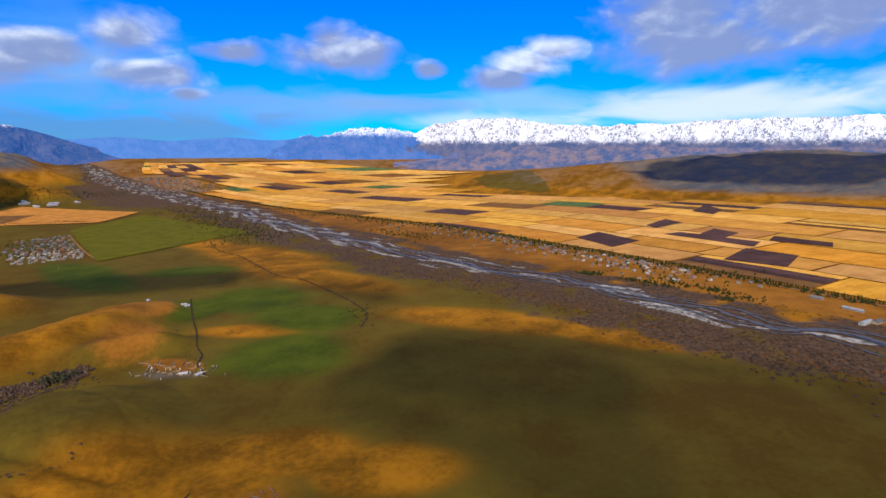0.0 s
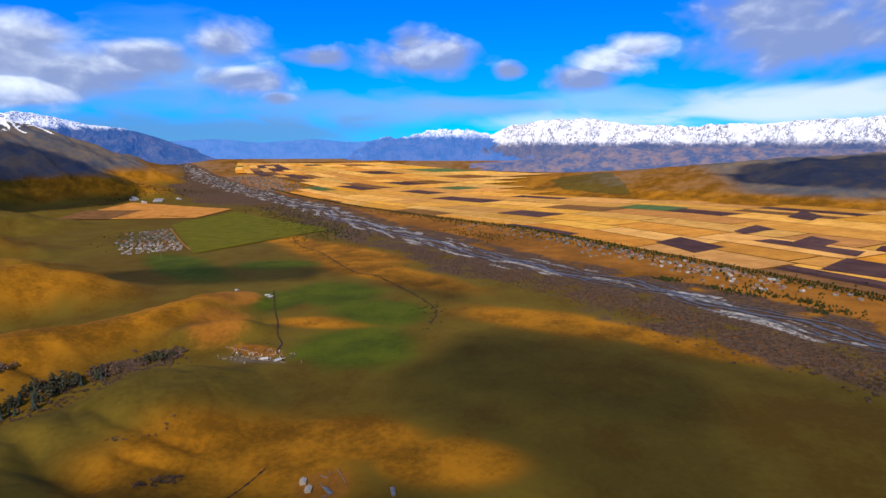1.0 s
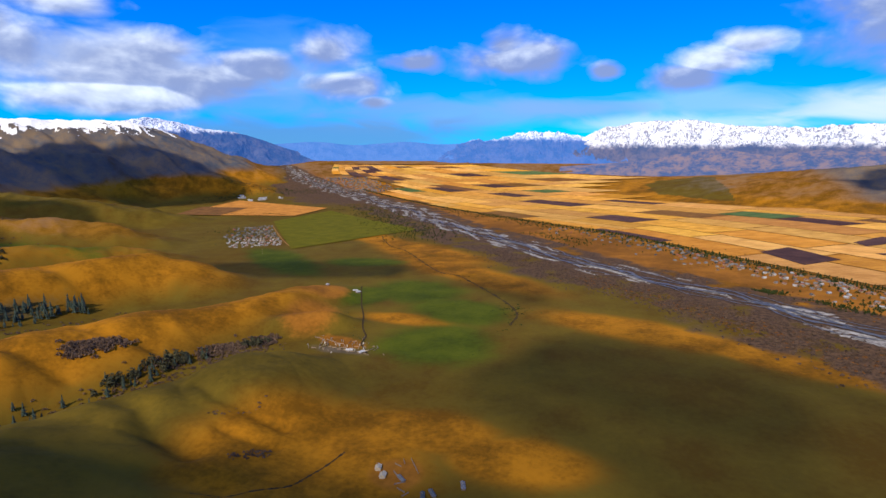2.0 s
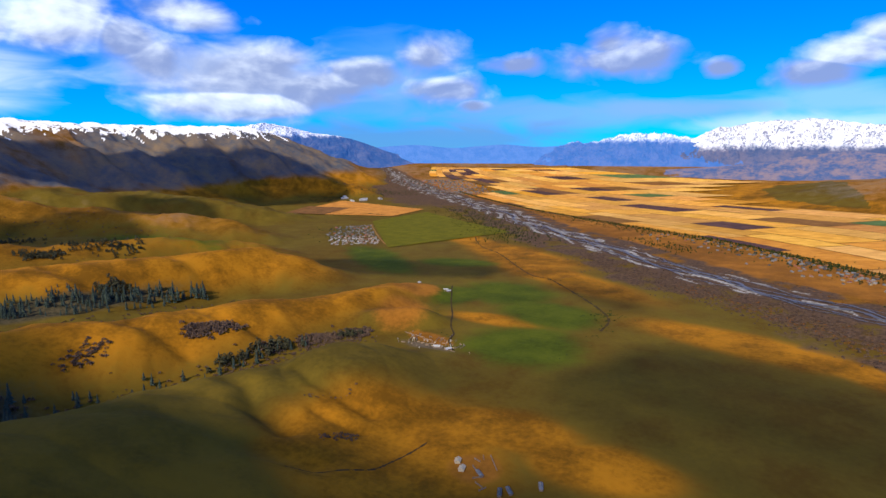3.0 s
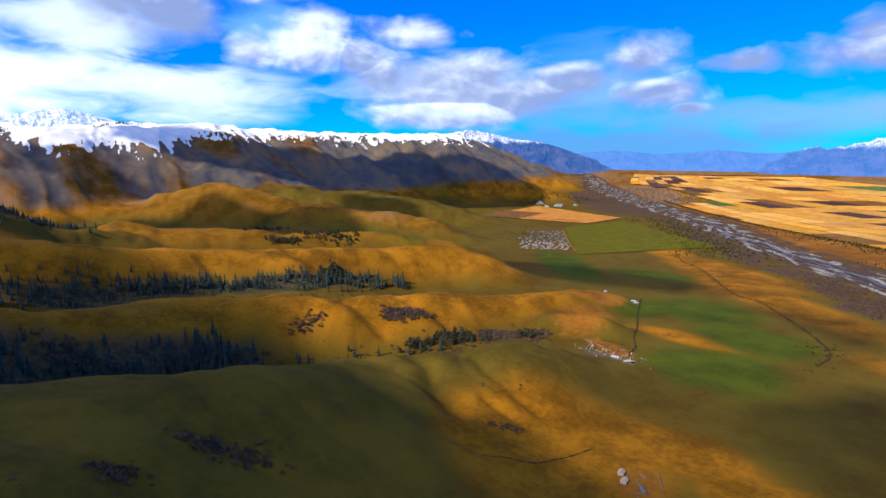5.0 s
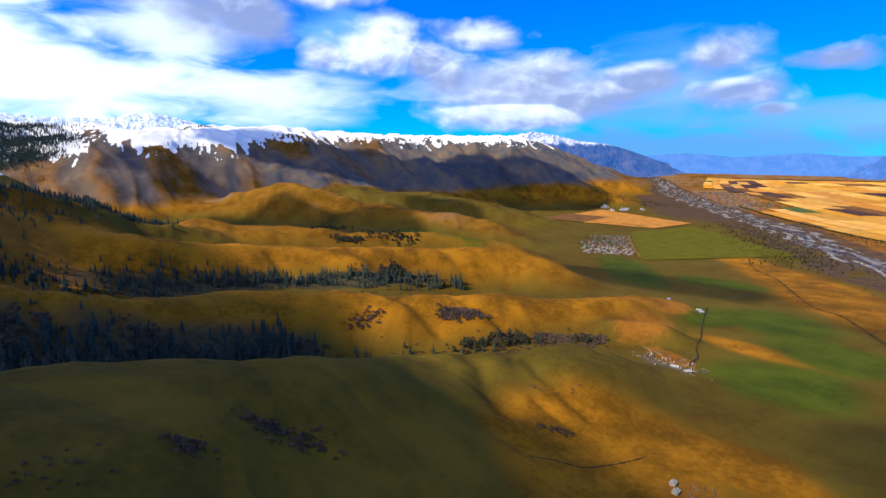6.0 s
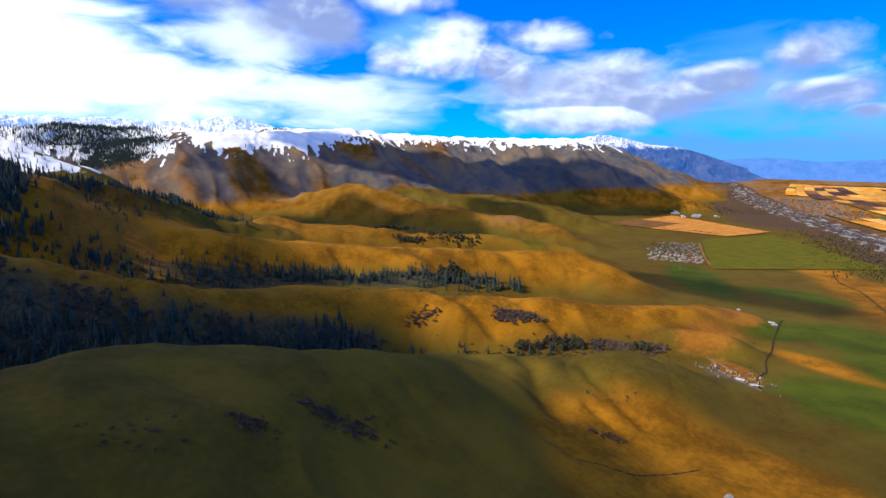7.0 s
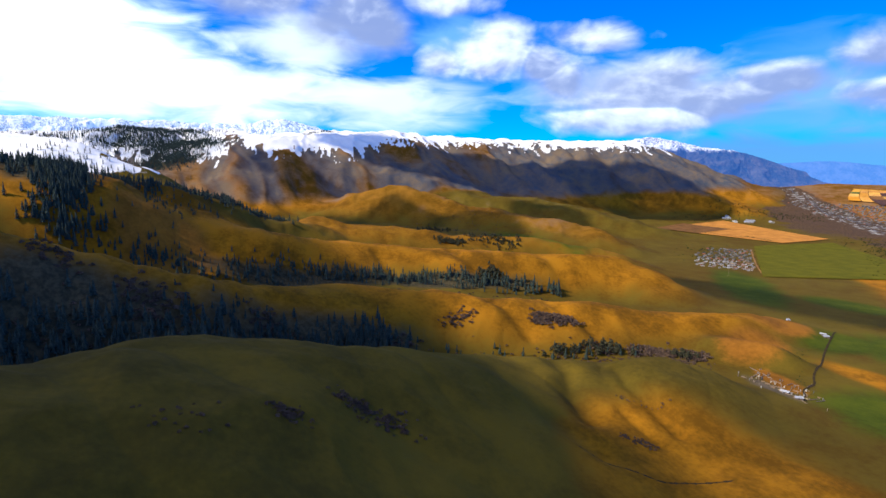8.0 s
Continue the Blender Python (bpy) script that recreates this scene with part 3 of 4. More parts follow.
# Haze coloured onto massif and far plain, shade onto the right of east_hills.
cover("hazy_rock", np.clip((0.98 - 0.30 * smooth(0.7, 1.6, long_ribs)) * massif * smooth(60, 160, gz - gbase) + 0.55 * soft_spot(gx, gy, [(-330, 604, 62, 20, -12)]) + 0.45 * gshare["east_hills"] * smooth(900, 1250, gx) + 0.15 * gshare["dark_hill"] + 0.25 * gshare["ochre_hill"] + 0.4 * gshare["east_hills"] - 0.25 * gshare["bluff"] - 0.55 * soft_spot(gx, gy, [(-2346, 735, 200, 120, 35)]) + 0.45 * smooth(3700, 4300, rings).repeat(na), 0, 1))
ribs = fractal((gu - 0.3 * gv + 18.2 * fractal(gx, gy, 210, 2, seed=5)) / 85, gv / 420, 1.0, 4, 0.55, seed=70, ridged=True) - 0.5
lower = np.maximum(85 * gshare["bluff"] * smooth(1100, 650, gy) * smooth(40, 200, gy), 125 * gshare["forest_hill"] * smooth(160, -40, gy - 0.2 * (gx + 2900)))
streaks = fractal((gu - 0.35 * gv + 14 * fractal(gx, gy, 90, 2, seed=15)) / 36, gv / 260, 1.0, 3, 0.6, seed=72, ridged=True) - 0.5
snow = smooth(-0.35, 0.45, (gz - 374 + lower) / 50 - 0.6 * (ribs - 0.6) - 1.1 * (streaks - 0.4) + 0.5 * fractal(gx, gy, 300, 3, seed=77) + 0.55 * fractal(gx, gy, 70, 3, 0.6, seed=79)) * smooth(0.2, 0.6, massif)
snow = np.maximum(snow, smooth(0.12, 0.4, gshare["snow_hill"] + 0.5 * gshare["snow_shoulder"]) * smooth(190, 230, gz + 10 * ribs) * (1 - 0.9 * smooth(0.22, 0.05, np.abs(fractal(gx, gy, 190, 3, seed=91))) * smooth(0.0, 0.3, fractal(gx, gy, 260, 2, seed=94))))
cover("snow", snow)

# ---- far ranges ----
# Far ranges: distance haze is painted as blue emission and blued base tones.
def range_material(name, hazy_rock, snow_from, snow_to, haze_glow):
    m, n, shader = material(name)
    p = n.add("TexCoord", out=3)
    z = n.add("SeparateXYZ", p, out=2)
    ragged = n.noise(p, 0.012, 6, 0.65)
    fine = n.noise(p, 0.05, 5, 0.6)
    level = n.math("ADD", z, n.math("ADD", n.math("MULTIPLY", n.math("SUBTRACT", ragged, 0.5), 90), n.math("MULTIPLY", n.math("SUBTRACT", fine, 0.5), 40)))
    crags = n.math("MULTIPLY", n.span(n.noise(p, 0.009, 4, 0.6), 0.36, 0.52), n.span(n.noise(n.vec("MULTIPLY", p, (1.0, 1.0, 0.6)), 0.055, 8, 0.68, 1.2), 0.47, 0.56))
    white = n.math("MULTIPLY", n.span(level, snow_from, snow_to), n.math("SUBTRACT", 1.0, n.math("MULTIPLY", crags, 0.85)))
    colour = n.mix(white, n.mix(n.span(n.math("ADD", n.math("MULTIPLY", ragged, 0.7), n.math("MULTIPLY", fine, 0.3)), 0.4, 0.6), hazy_rock[0], hazy_rock[1]), (0.78, 0.81, 0.87))
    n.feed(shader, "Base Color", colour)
    # Emission stands in for blue airlight; the mountains give off no light.
    n.feed(shader, "Emission Color", (*haze_glow[:3], 1))
    n.feed(shader, "Emission Strength", haze_glow[3])
    bumped(n, shader, n.math("ADD", fine, ragged), 0.8, 14.0)
    return m


def far_range(name, label, mat, crest, depth, gullies, seed, rough):
    """A mountain range: crest as (azimuth, elevation, distance) from the eye's post; it runs out in front on the valley floor."""
    c = spline([(*row, depth)[:4] for row in crest], 520)
    depth = c[:, 3]
    az, el, dist = np.radians(c[:, 0]), np.radians(c[:, 1]), c[:, 2]
    steps = np.linspace(-0.3, 1, 60)
    across = az * dist.mean()
    verts = []
    front = dist - depth
    foot = valley_floor(POST[0] - np.sin(az) * front, POST[1] + np.cos(az) * front) - 8
    crest_z = np.maximum(POST[2] + dist * np.tan(el), foot + 2) + rough * 0.3 * np.clip(c[:, 1] / 2.0, 0.1, 1) * fractal(across, 0 * az, gullies, 5, 0.6, seed + 9)
    for s in steps:
        d = dist - depth * s
        q = abs(s)
        run_in = depth * s * 1.6
        crag = fractal(across + 90 * fractal(across, run_in, 260, 3, seed=seed + 3), run_in + 50 * fractal(across, run_in, 200, 2, seed=seed + 5), gullies, 6, 0.58, seed, ridged=True)
        z = foot + (crest_z - foot) * (1 - q) ** 1.1 + rough * np.clip(c[:, 1] / 2.0, 0.1, 1) * (crag - 0.7) * np.sin(np.pi * min(q * 1.05 + 0.02, 1)) ** 0.7
        verts.append(np.stack([POST[0] - np.sin(az) * d, POST[1] + np.cos(az) * d, z], 1))
    n = len(c)
    faces = [(i * n + j, i * n + j + 1, (i + 1) * n + j + 1, (i + 1) * n + j) for i in range(len(steps) - 1) for j in range(n - 1)]
    mesh = bpy.data.meshes.new(name)
    mesh.from_pydata(np.vstack(verts), [], faces)
    mesh.shade_smooth()
    mesh.materials.append(mat)
    return tagged(new(name, mesh), label, "mountains", kind="structure")


far_range("mountain_range", "snow-covered mountain range with dark stony ribs in thin blue haze",
          range_material("hazy_east_snow", ((0.05, 0.06, 0.11), (0.12, 0.10, 0.12)), 285, 345, (0.12, 0.3, 0.8, 0.16)),
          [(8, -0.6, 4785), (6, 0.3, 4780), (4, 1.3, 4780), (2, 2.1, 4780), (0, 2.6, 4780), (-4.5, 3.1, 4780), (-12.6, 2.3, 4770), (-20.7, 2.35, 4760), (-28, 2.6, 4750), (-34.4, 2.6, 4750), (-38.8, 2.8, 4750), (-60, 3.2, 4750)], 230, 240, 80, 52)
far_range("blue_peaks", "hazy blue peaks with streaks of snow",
          range_material("hazy_peak_rock", ((0.03, 0.06, 0.14), (0.07, 0.09, 0.17)), 345, 410, (0.07, 0.25, 0.8, 0.42)),
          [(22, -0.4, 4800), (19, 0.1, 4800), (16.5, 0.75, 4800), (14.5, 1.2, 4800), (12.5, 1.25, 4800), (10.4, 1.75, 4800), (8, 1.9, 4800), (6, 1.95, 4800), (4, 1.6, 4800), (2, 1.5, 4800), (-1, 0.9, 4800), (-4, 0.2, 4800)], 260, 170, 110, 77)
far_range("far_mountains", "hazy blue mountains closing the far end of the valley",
          range_material("hazy_far", ((0.03, 0.06, 0.14), (0.06, 0.09, 0.18)), 900, 950, (0.09, 0.29, 0.82, 0.52)),
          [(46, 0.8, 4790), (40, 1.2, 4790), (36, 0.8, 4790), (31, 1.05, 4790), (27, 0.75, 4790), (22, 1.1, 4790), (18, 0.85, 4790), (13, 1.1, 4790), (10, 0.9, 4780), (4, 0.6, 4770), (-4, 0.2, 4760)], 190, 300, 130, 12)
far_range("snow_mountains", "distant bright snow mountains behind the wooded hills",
          range_material("hazy_west_snow", ((0.08, 0.10, 0.16), (0.14, 0.16, 0.22)), 290, 340, (0.3, 0.5, 0.95, 0.3)),
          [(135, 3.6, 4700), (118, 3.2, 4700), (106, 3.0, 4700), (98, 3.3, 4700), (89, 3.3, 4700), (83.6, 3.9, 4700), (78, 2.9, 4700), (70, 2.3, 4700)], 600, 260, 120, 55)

far_range("foothills", "brown foothills in blue haze below the snow range",
          range_material("hazy_foothill_earth", ((0.05, 0.07, 0.13), (0.21, 0.145, 0.105)), 900, 950, (0.08, 0.25, 0.8, 0.17)),
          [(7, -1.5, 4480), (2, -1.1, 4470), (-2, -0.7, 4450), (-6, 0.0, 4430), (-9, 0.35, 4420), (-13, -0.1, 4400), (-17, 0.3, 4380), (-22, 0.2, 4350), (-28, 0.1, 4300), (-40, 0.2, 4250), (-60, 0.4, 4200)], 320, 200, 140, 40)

far_range("blue_ridge", "distant ridge in deep blue haze with a thin snow crest",
          range_material("hazy_ridge_rock", ((0.03, 0.05, 0.10), (0.08, 0.085, 0.12)), 388, 418, (0.03, 0.17, 0.65, 0.30)),
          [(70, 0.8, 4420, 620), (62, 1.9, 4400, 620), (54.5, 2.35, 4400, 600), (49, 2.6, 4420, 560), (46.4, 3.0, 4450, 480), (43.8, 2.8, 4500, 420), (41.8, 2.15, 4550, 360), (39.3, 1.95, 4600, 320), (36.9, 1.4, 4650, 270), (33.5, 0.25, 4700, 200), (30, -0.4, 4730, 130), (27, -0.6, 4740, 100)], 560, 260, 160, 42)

# ---- helpers for things ----
def part(name, bm, mat, parent=None, label=""):
    """Links a bmesh as one mesh object, under a thing or a part."""
    mesh = bpy.data.meshes.new(name)
    bm.to_mesh(mesh)
    bm.free()
    mesh.materials.append(mat)
    ob = new(name, mesh)
    ob.parent = parent
    return tagged(ob, label)


def raw(name, verts, faces, mat, parent=None, label=""):
    mesh = bpy.data.meshes.new(name)
    mesh.from_pydata(verts, [], faces)
    mesh.materials.append(mat)
    ob = new(name, mesh)
    ob.parent = parent
    return tagged(ob, label)


def box(bm, cx, cy, cz, sx, sy, sz, turn=0.0, lean=0.0):
    m = Matrix.Translation((cx, cy, cz)) @ Euler((lean, 0, turn)).to_matrix().to_4x4() @ Matrix.Diagonal((sx, sy, sz, 1))
    return bmesh.ops.create_cube(bm, size=1.0, matrix=m)["verts"]


def on_land(x, y):
    return float(ground_z(x, y)[0])


rng = np.random.default_rng(7)


# ---- fields ----
ROAD = spline([(1010, 180), (760, 600), (640, 800), (534, 990), (420, 1190), (294, 1390), (20, 1826), (-303, 2191), (-1283, 3288), (-2600, 5000), (-4300, 7600), (-7000, 12500)], 400)
road_step = np.r_[0, np.cumsum(np.hypot(*np.diff(ROAD, axis=0).T))]


def by_road(s, o):
    """A place of the valley's plan, s metres along the avenue and o metres out to its right."""
    x, y = np.interp(s, road_step, ROAD[:, 0]), np.interp(s, road_step, ROAD[:, 1])
    ax, ay = np.interp(s + 150, road_step, ROAD[:, 0]), np.interp(s + 150, road_step, ROAD[:, 1])
    bx, by = np.interp(s - 150, road_step, ROAD[:, 0]), np.interp(s - 150, road_step, ROAD[:, 1])
    dx, dy = ax - bx, ay - by
    k = np.hypot(dx, dy) + 1e-9
    return x + dy / k * o, y - dx / k * o


def field(corner_of, mat, lift=0.0):
    """A field over the unit square; corner_of gives plan places of the valley for rows of u, v."""
    a = corner_of(np.array([0.0, 1, 1, 0]), np.array([0.0, 0, 1, 1]))
    size = max(np.hypot(np.diff(a[0]), np.diff(a[1])))
    n = int(np.clip(size / 45, 3, 14))
    u, v = (g.ravel() for g in np.meshgrid(np.linspace(0, 1, n + 1), np.linspace(0, 1, n + 1)))
    vx, vy = corner_of(u, v)
    x, y = drawn_in(vx, vy)
    z, base, _ = terrain(x, y)
    town_u, town_v = ((vx + 2650) * -0.562 + (vy - 5200) * 0.827) / 1750, ((vx + 2650) * 0.827 + (vy - 5200) * 0.562) / 300
    if (z - base).max() > 9 or (np.hypot(town_u, town_v) < 1).mean() > 0.4:
        return None
    r = np.hypot(x, y)
    z = z + 0.7 + lift + 0.0008 * r + np.clip(r - 2600, 0, None) * 0.002
    faces = [(j * (n + 1) + i, j * (n + 1) + i + 1, (j + 1) * (n + 1) + i + 1, (j + 1) * (n + 1) + i) for j in range(n) for i in range(n)]
    ob = raw("field", np.stack([x, y, z], 1), faces, mat, ground)
    if ob.data.polygons[0].normal.z < 0:
        ob.data.flip_normals()
    coords = ob.data.uv_layers.new(name="rows")
    loops = np.array([l.vertex_index for l in ob.data.loops])
    coords.data.foreach_set("uv", np.stack([u[loops] * size, v[loops] * size], 1).astype(np.float32).ravel())
    return ob


def lane(s0, s1, o0, o1):
    return lambda u, v: by_road(s0 + (s1 - s0) * u, o0 + (o1 - o0) * v)


def quad(a, b, c, d):
    p = np.array([a, b, c, d], float)
    def place(u, v):
        q = (p[0] * ((1 - u) * (1 - v))[:, None] + p[1] * (u * (1 - v))[:, None] + p[2] * (u * v)[:, None] + p[3] * ((1 - u) * v)[:, None])
        return q[:, 0], q[:, 1]
    return place


BANDS = [22, 150, 265, 420, 560, 730, 900, 1120, 1380, 1700, 2150, 2700, 3500]
for k, (o0, o1) in enumerate(zip(BANDS, BANDS[1:])):
    s = 150 + rng.uniform(0, 200)
    while s < 15000:
        grow = 1 + max(0, s - 2500) / 2600
        length = rng.uniform(170, 560) * grow
        pick = rng.random()
        near_fields = s < 1900 and o0 < 700
        if near_fields:
            pick *= 0.78
        mat = STRAW if pick < 0.48 else STUBBLE if pick < 0.74 else PLOUGH if pick < 0.85 else FALLOW if pick < 0.95 else SOWN
        if rng.random() < (0.05 if near_fields else 0.75 if o0 > 700 and s < 1500 else 0.20) and s < 3600:  # a block of narrow plots
            cuts = np.sort(rng.uniform(0.08, 0.92, rng.integers(2, 5)))
            edges = np.r_[0, cuts, 1]
            for a, b in zip(edges, edges[1:]):
                m = (STRAW, PLOUGH, STUBBLE, STRAW, FALLOW)[rng.integers(0, 5)]
                field(lane(s + 2, s + length - 4, o0 + (o1 - o0) * a + 2, o0 + (o1 - o0) * b - 1), m)
        else:
            field(lane(s + 3, s + length - 3, o0 + 3, o1 - 3), mat)
        s += length

# single fields that stand out by their colour
for corners in (((376, 1490), (464, 1575), (521, 1396), (426, 1320)), ((707, 1458), (796, 1554), (816, 1457), (747, 1393)), ((640, 1671), (755, 1799), (769, 1696), (648, 1607)),
                ((603, 1125), (715, 1240), (771, 1134), (681, 1032)), ((622, 1491), (677, 1512), (792, 1312), (743, 1256)), ((824, 1331), (873, 1391), (940, 1268), (902, 1216)), ((929, 1987), (1068, 2175), (1051, 1994), (954, 1877))):
    field(quad(*corners), PLOUGH, 0.8)
field(quad((980, 2246), (1166, 2509), (1303, 2223), (1051, 1903)), SOWN, 0.8)
field(lane(1700, 2050, 18, 60), PLOUGH, 0.8)
tagged(field(quad((-925, 1399), (-1465, 2076), (-1440, 2560), (-690, 1900)), CROP), "broad bright green field of winter crop")
tagged(field(quad((-1500, 2310), (-2160, 2210), (-2420, 3050), (-1545, 2710)), OCHRE), "ochre stubble field beside the village")
field(quad((-1900, 2240), (-2160, 2210), (-2330, 2600), (-2010, 2620)), FALLOW, 0.6)


# ---- tracks, ditches and the river's arms ----
def ribbon(name, points, width, mat, label, lift=0.25, plan=False, count=60, kind="structure", category="track", uneven=0.0):
    c = spline(points, count)[:, :2]
    d = np.gradient(c, axis=0)
    d /= np.hypot(d[:, 0], d[:, 1])[:, None]
    half = width / 2 * (1 + uneven * np.sin(np.arange(count) * 1.7 + width) * np.cos(np.arange(count) * 0.61))
    sides = [c + np.stack([-d[:, 1], d[:, 0]], 1) * (half * k)[:, None] for k in (-1, 0, 1)]
    rows = []
    for side in sides:
        x, y = drawn_in(side[:, 0], side[:, 1]) if plan else (side[:, 0], side[:, 1])
        rows.append(np.stack([x, y, terrain(x, y)[0] + lift + 0.0006 * np.hypot(x, y)], 1))
    rows[1][:, 2] += 0.05
    faces = [(k * count + i, k * count + i + 1, (k + 1) * count + i + 1, (k + 1) * count + i) for k in range(2) for i in range(count - 1)]
    ob = raw(name, np.vstack(rows), faces, mat)
    if ob.data.polygons[0].normal.z < 0:
        ob.data.flip_normals()
    ob.data.shade_smooth()
    return tagged(ob, label, category, kind=kind)


river_run = np.arange(len(RIVER))
river_dir = np.gradient(RIVER, axis=0)
river_dir /= np.hypot(river_dir[:, 0], river_dir[:, 1])[:, None]
river_out = np.stack([-river_dir[:, 1], river_dir[:, 0]], 1)
for k, (swing, phase, wave, width, mid) in enumerate([(15, 0.0, 0.42, 7.5, 4), (17, 2.1, 0.35, 4.5, -14), (20, 1.2, 0.28, 3.5, 10), (12, 4.0, 0.51, 3.0, 30), (10, 5.2, 0.46, 2.6, -30)]):
    arm = RIVER + river_out * (mid + swing * np.sin(river_run * wave + phase) + 5 * np.sin(river_run * wave * 2.7 + k))[:, None] * (1 + 0.9 * smooth(1200, 3000, RIVER[:, 1]))[:, None]
    ribbon("river_arm", arm[::2], width, WATER, "shallow blue-grey arm of a braided river", 0.5, True, 460, category="water", uneven=0.6)
ribbon("dry_wash", WASH[:-4, :2], 3.4, DITCH, "dark narrow dry wash winding through the pasture", 0.1, count=150, category="gully", uneven=0.8)

ribbon("ditch", [(-470, 965), (-461, 944), (-410, 840), (-372, 770), (-345, 712), (-336, 696), (-318, 668), (-312, 641), (-300, 622), (-284, 600)], 2.6, DITCH, "dark ditch with scrub beside the pens", 0.1, uneven=0.25, count=110)
ribbon("gully", [(-262, 262), (-243, 276), (-223, 294), (-210, 308), (-205, 326), (-201, 341), (-195, 370)], 1.8, DITCH, "narrow eroded gully in the pasture", -0.1, category="gully", uneven=0.8)
ribbon("dirt_track", [(-970, 1455), (-1130, 1640), (-1390, 1960)], 5.0, DIRT, "straight dirt road along the village")
ribbon("avenue", [by_road(s, -2) for s in range(100, 5200, 300)], 7.0, DIRT, "straight country road along the poplars", plan=True, count=160, category="road")


# ---- trees ----
def spruce_shapes(seed, height, spread, tiers, sides):
    """Vertices and faces of a ragged spruce crown: drooping tiers with uneven rims."""
    r = np.random.default_rng(seed)
    verts, faces = [], []
    low = 0.08 * height
    for k in range(tiers):
        f = k / (tiers - 1)
        z0 = low + (height - low) * (f**0.92)
        rad = spread * (1 - f) ** 0.85 * r.uniform(0.8, 1.15) + 0.12
        drop = (height / tiers) * r.uniform(0.75, 1.25)
        tip = len(verts)
        verts.append((r.uniform(-0.1, 0.1), r.uniform(-0.1, 0.1), min(z0 + drop * 1.15, height)))
        turn = r.uniform(0, 6.28)
        for j in range(sides):
            a = turn + j * 2 * math.pi / sides
            q = rad * (r.uniform(0.85, 1.2) if j % 2 == 0 else r.uniform(0.45, 0.7))
            verts.append((math.cos(a) * q, math.sin(a) * q, z0 - drop * (0.15 if j % 2 else r.uniform(0.25, 0.5))))
        for j in range(sides):
            faces.append((tip, tip + 1 + j, tip + 1 + (j + 1) % sides))
    return np.array(verts), faces


def bush_shapes(seed, width, height, clumps, size=(0.2, 0.42)):
    """A shrub: many small uneven clumps with gaps between."""
    r = np.random.default_rng(seed)
    verts, faces = [], []
    for _ in range(clumps):
        a, q, f = r.uniform(0, 6.28), math.sqrt(r.uniform(0, 1)), r.uniform(0, 1)
        c = np.array([math.cos(a) * q * width * (1 - 0.5 * f), math.sin(a) * q * width * (1 - 0.5 * f), height * (0.12 + 0.8 * f * (1 - 0.35 * q))])
        s = width * r.uniform(*size)
        base = len(verts)
        tetra = r.normal(0, 1, (4, 3))
        verts.extend((c + s * t / np.linalg.norm(t)) for t in tetra)
        faces += [(base, base + 1, base + 2), (base, base + 2, base + 3), (base, base + 3, base + 1), (base + 1, base + 3, base + 2)]
    return np.array(verts), faces


def trunk_mesh(bm, height, radius, lean=0.0):
    bmesh.ops.create_cone(bm, cap_ends=True, segments=6, radius1=radius, radius2=radius * 0.3, depth=height, matrix=Matrix.Translation((0, 0, height / 2)))


def tree(name, label, category, group, crown, crown_mat, trunk_height, radius):
    root = tagged(new(name), label, category, group)
    bm = bmesh.new()
    trunk_mesh(bm, trunk_height, radius)
    part("trunk", bm, BARK, root)
    raw("crown", crown[0], crown[1], crown_mat, root)
    return root


def stuff(name, label, category, shapes, mat, places):
    """Many alike plants joined into one mesh. places: rows of x, y, scale."""
    places = np.array(places)
    z = ground_z(places[:, 0], places[:, 1])
    verts, faces, count = [], [], 0
    turns = np.random.default_rng(len(places)).uniform(0, 6.28, len(places))
    for i, (x, y, s) in enumerate(places):
        v, f = shapes[i % len(shapes)]
        c, q = math.cos(turns[i]), math.sin(turns[i])
        w3 = np.stack([(v[:, 0] * c - v[:, 1] * q) * s + x, (v[:, 0] * q + v[:, 1] * c) * s + y, v[:, 2] * s + z[i] - 0.2], 1)
        verts.append(w3)
        faces += [tuple(k + count for k in face) for face in f]
        count += len(v)
    ob = raw(name, np.vstack(verts), faces, mat)
    return tagged(ob, label, category, kind="stuff")


def strip(n, points, width, size=(0.6, 1.2), plan=False, power=1.0):
    """Random places about a line: n rows of x, y, scale."""
    c = spline(points, 60)
    pick = rng.integers(0, 60, n)
    off = rng.normal(0, width, (n, 2))
    x, y = c[pick, 0] + off[:, 0], c[pick, 1] + off[:, 1]
    if plan:
        x, y = drawn_in(x, y)
    return np.stack([x, y, size[0] + (size[1] - size[0]) * rng.random(n) ** power], 1)


SPRUCES = [spruce_shapes(k, h, w0, 9, 10) for k, (h, w0) in enumerate([(17, 3.9), (14, 3.3), (19, 3.7), (11, 3.2), (15, 2.8)])]
FAR_SPRUCES = [spruce_shapes(20 + k, h, w0, 5, 6) for k, (h, w0) in enumerate([(16, 3.0), (13, 2.8), (18, 3.2)])]
SHRUBS = [bush_shapes(k, 2.2, 2.6, 26) for k in range(4)]
LOW_SHRUBS = [bush_shapes(10 + k, 2.6, 1.6, 18) for k in range(3)]
BROAD = [bush_shapes(30 + k, 3.2, 8.5, 60) for k in range(3)]
POPLARS = [bush_shapes(40 + k, 2.0, 11.0, 44, (0.4, 0.75)) for k in range(3)]

spruce_kinds = [tree("spruce_tree", "dark green slender spruce on a grassy slope", "spruce", "spruces in the ravines", shape, NEEDLES, 5.0, 0.28) for shape in SPRUCES]


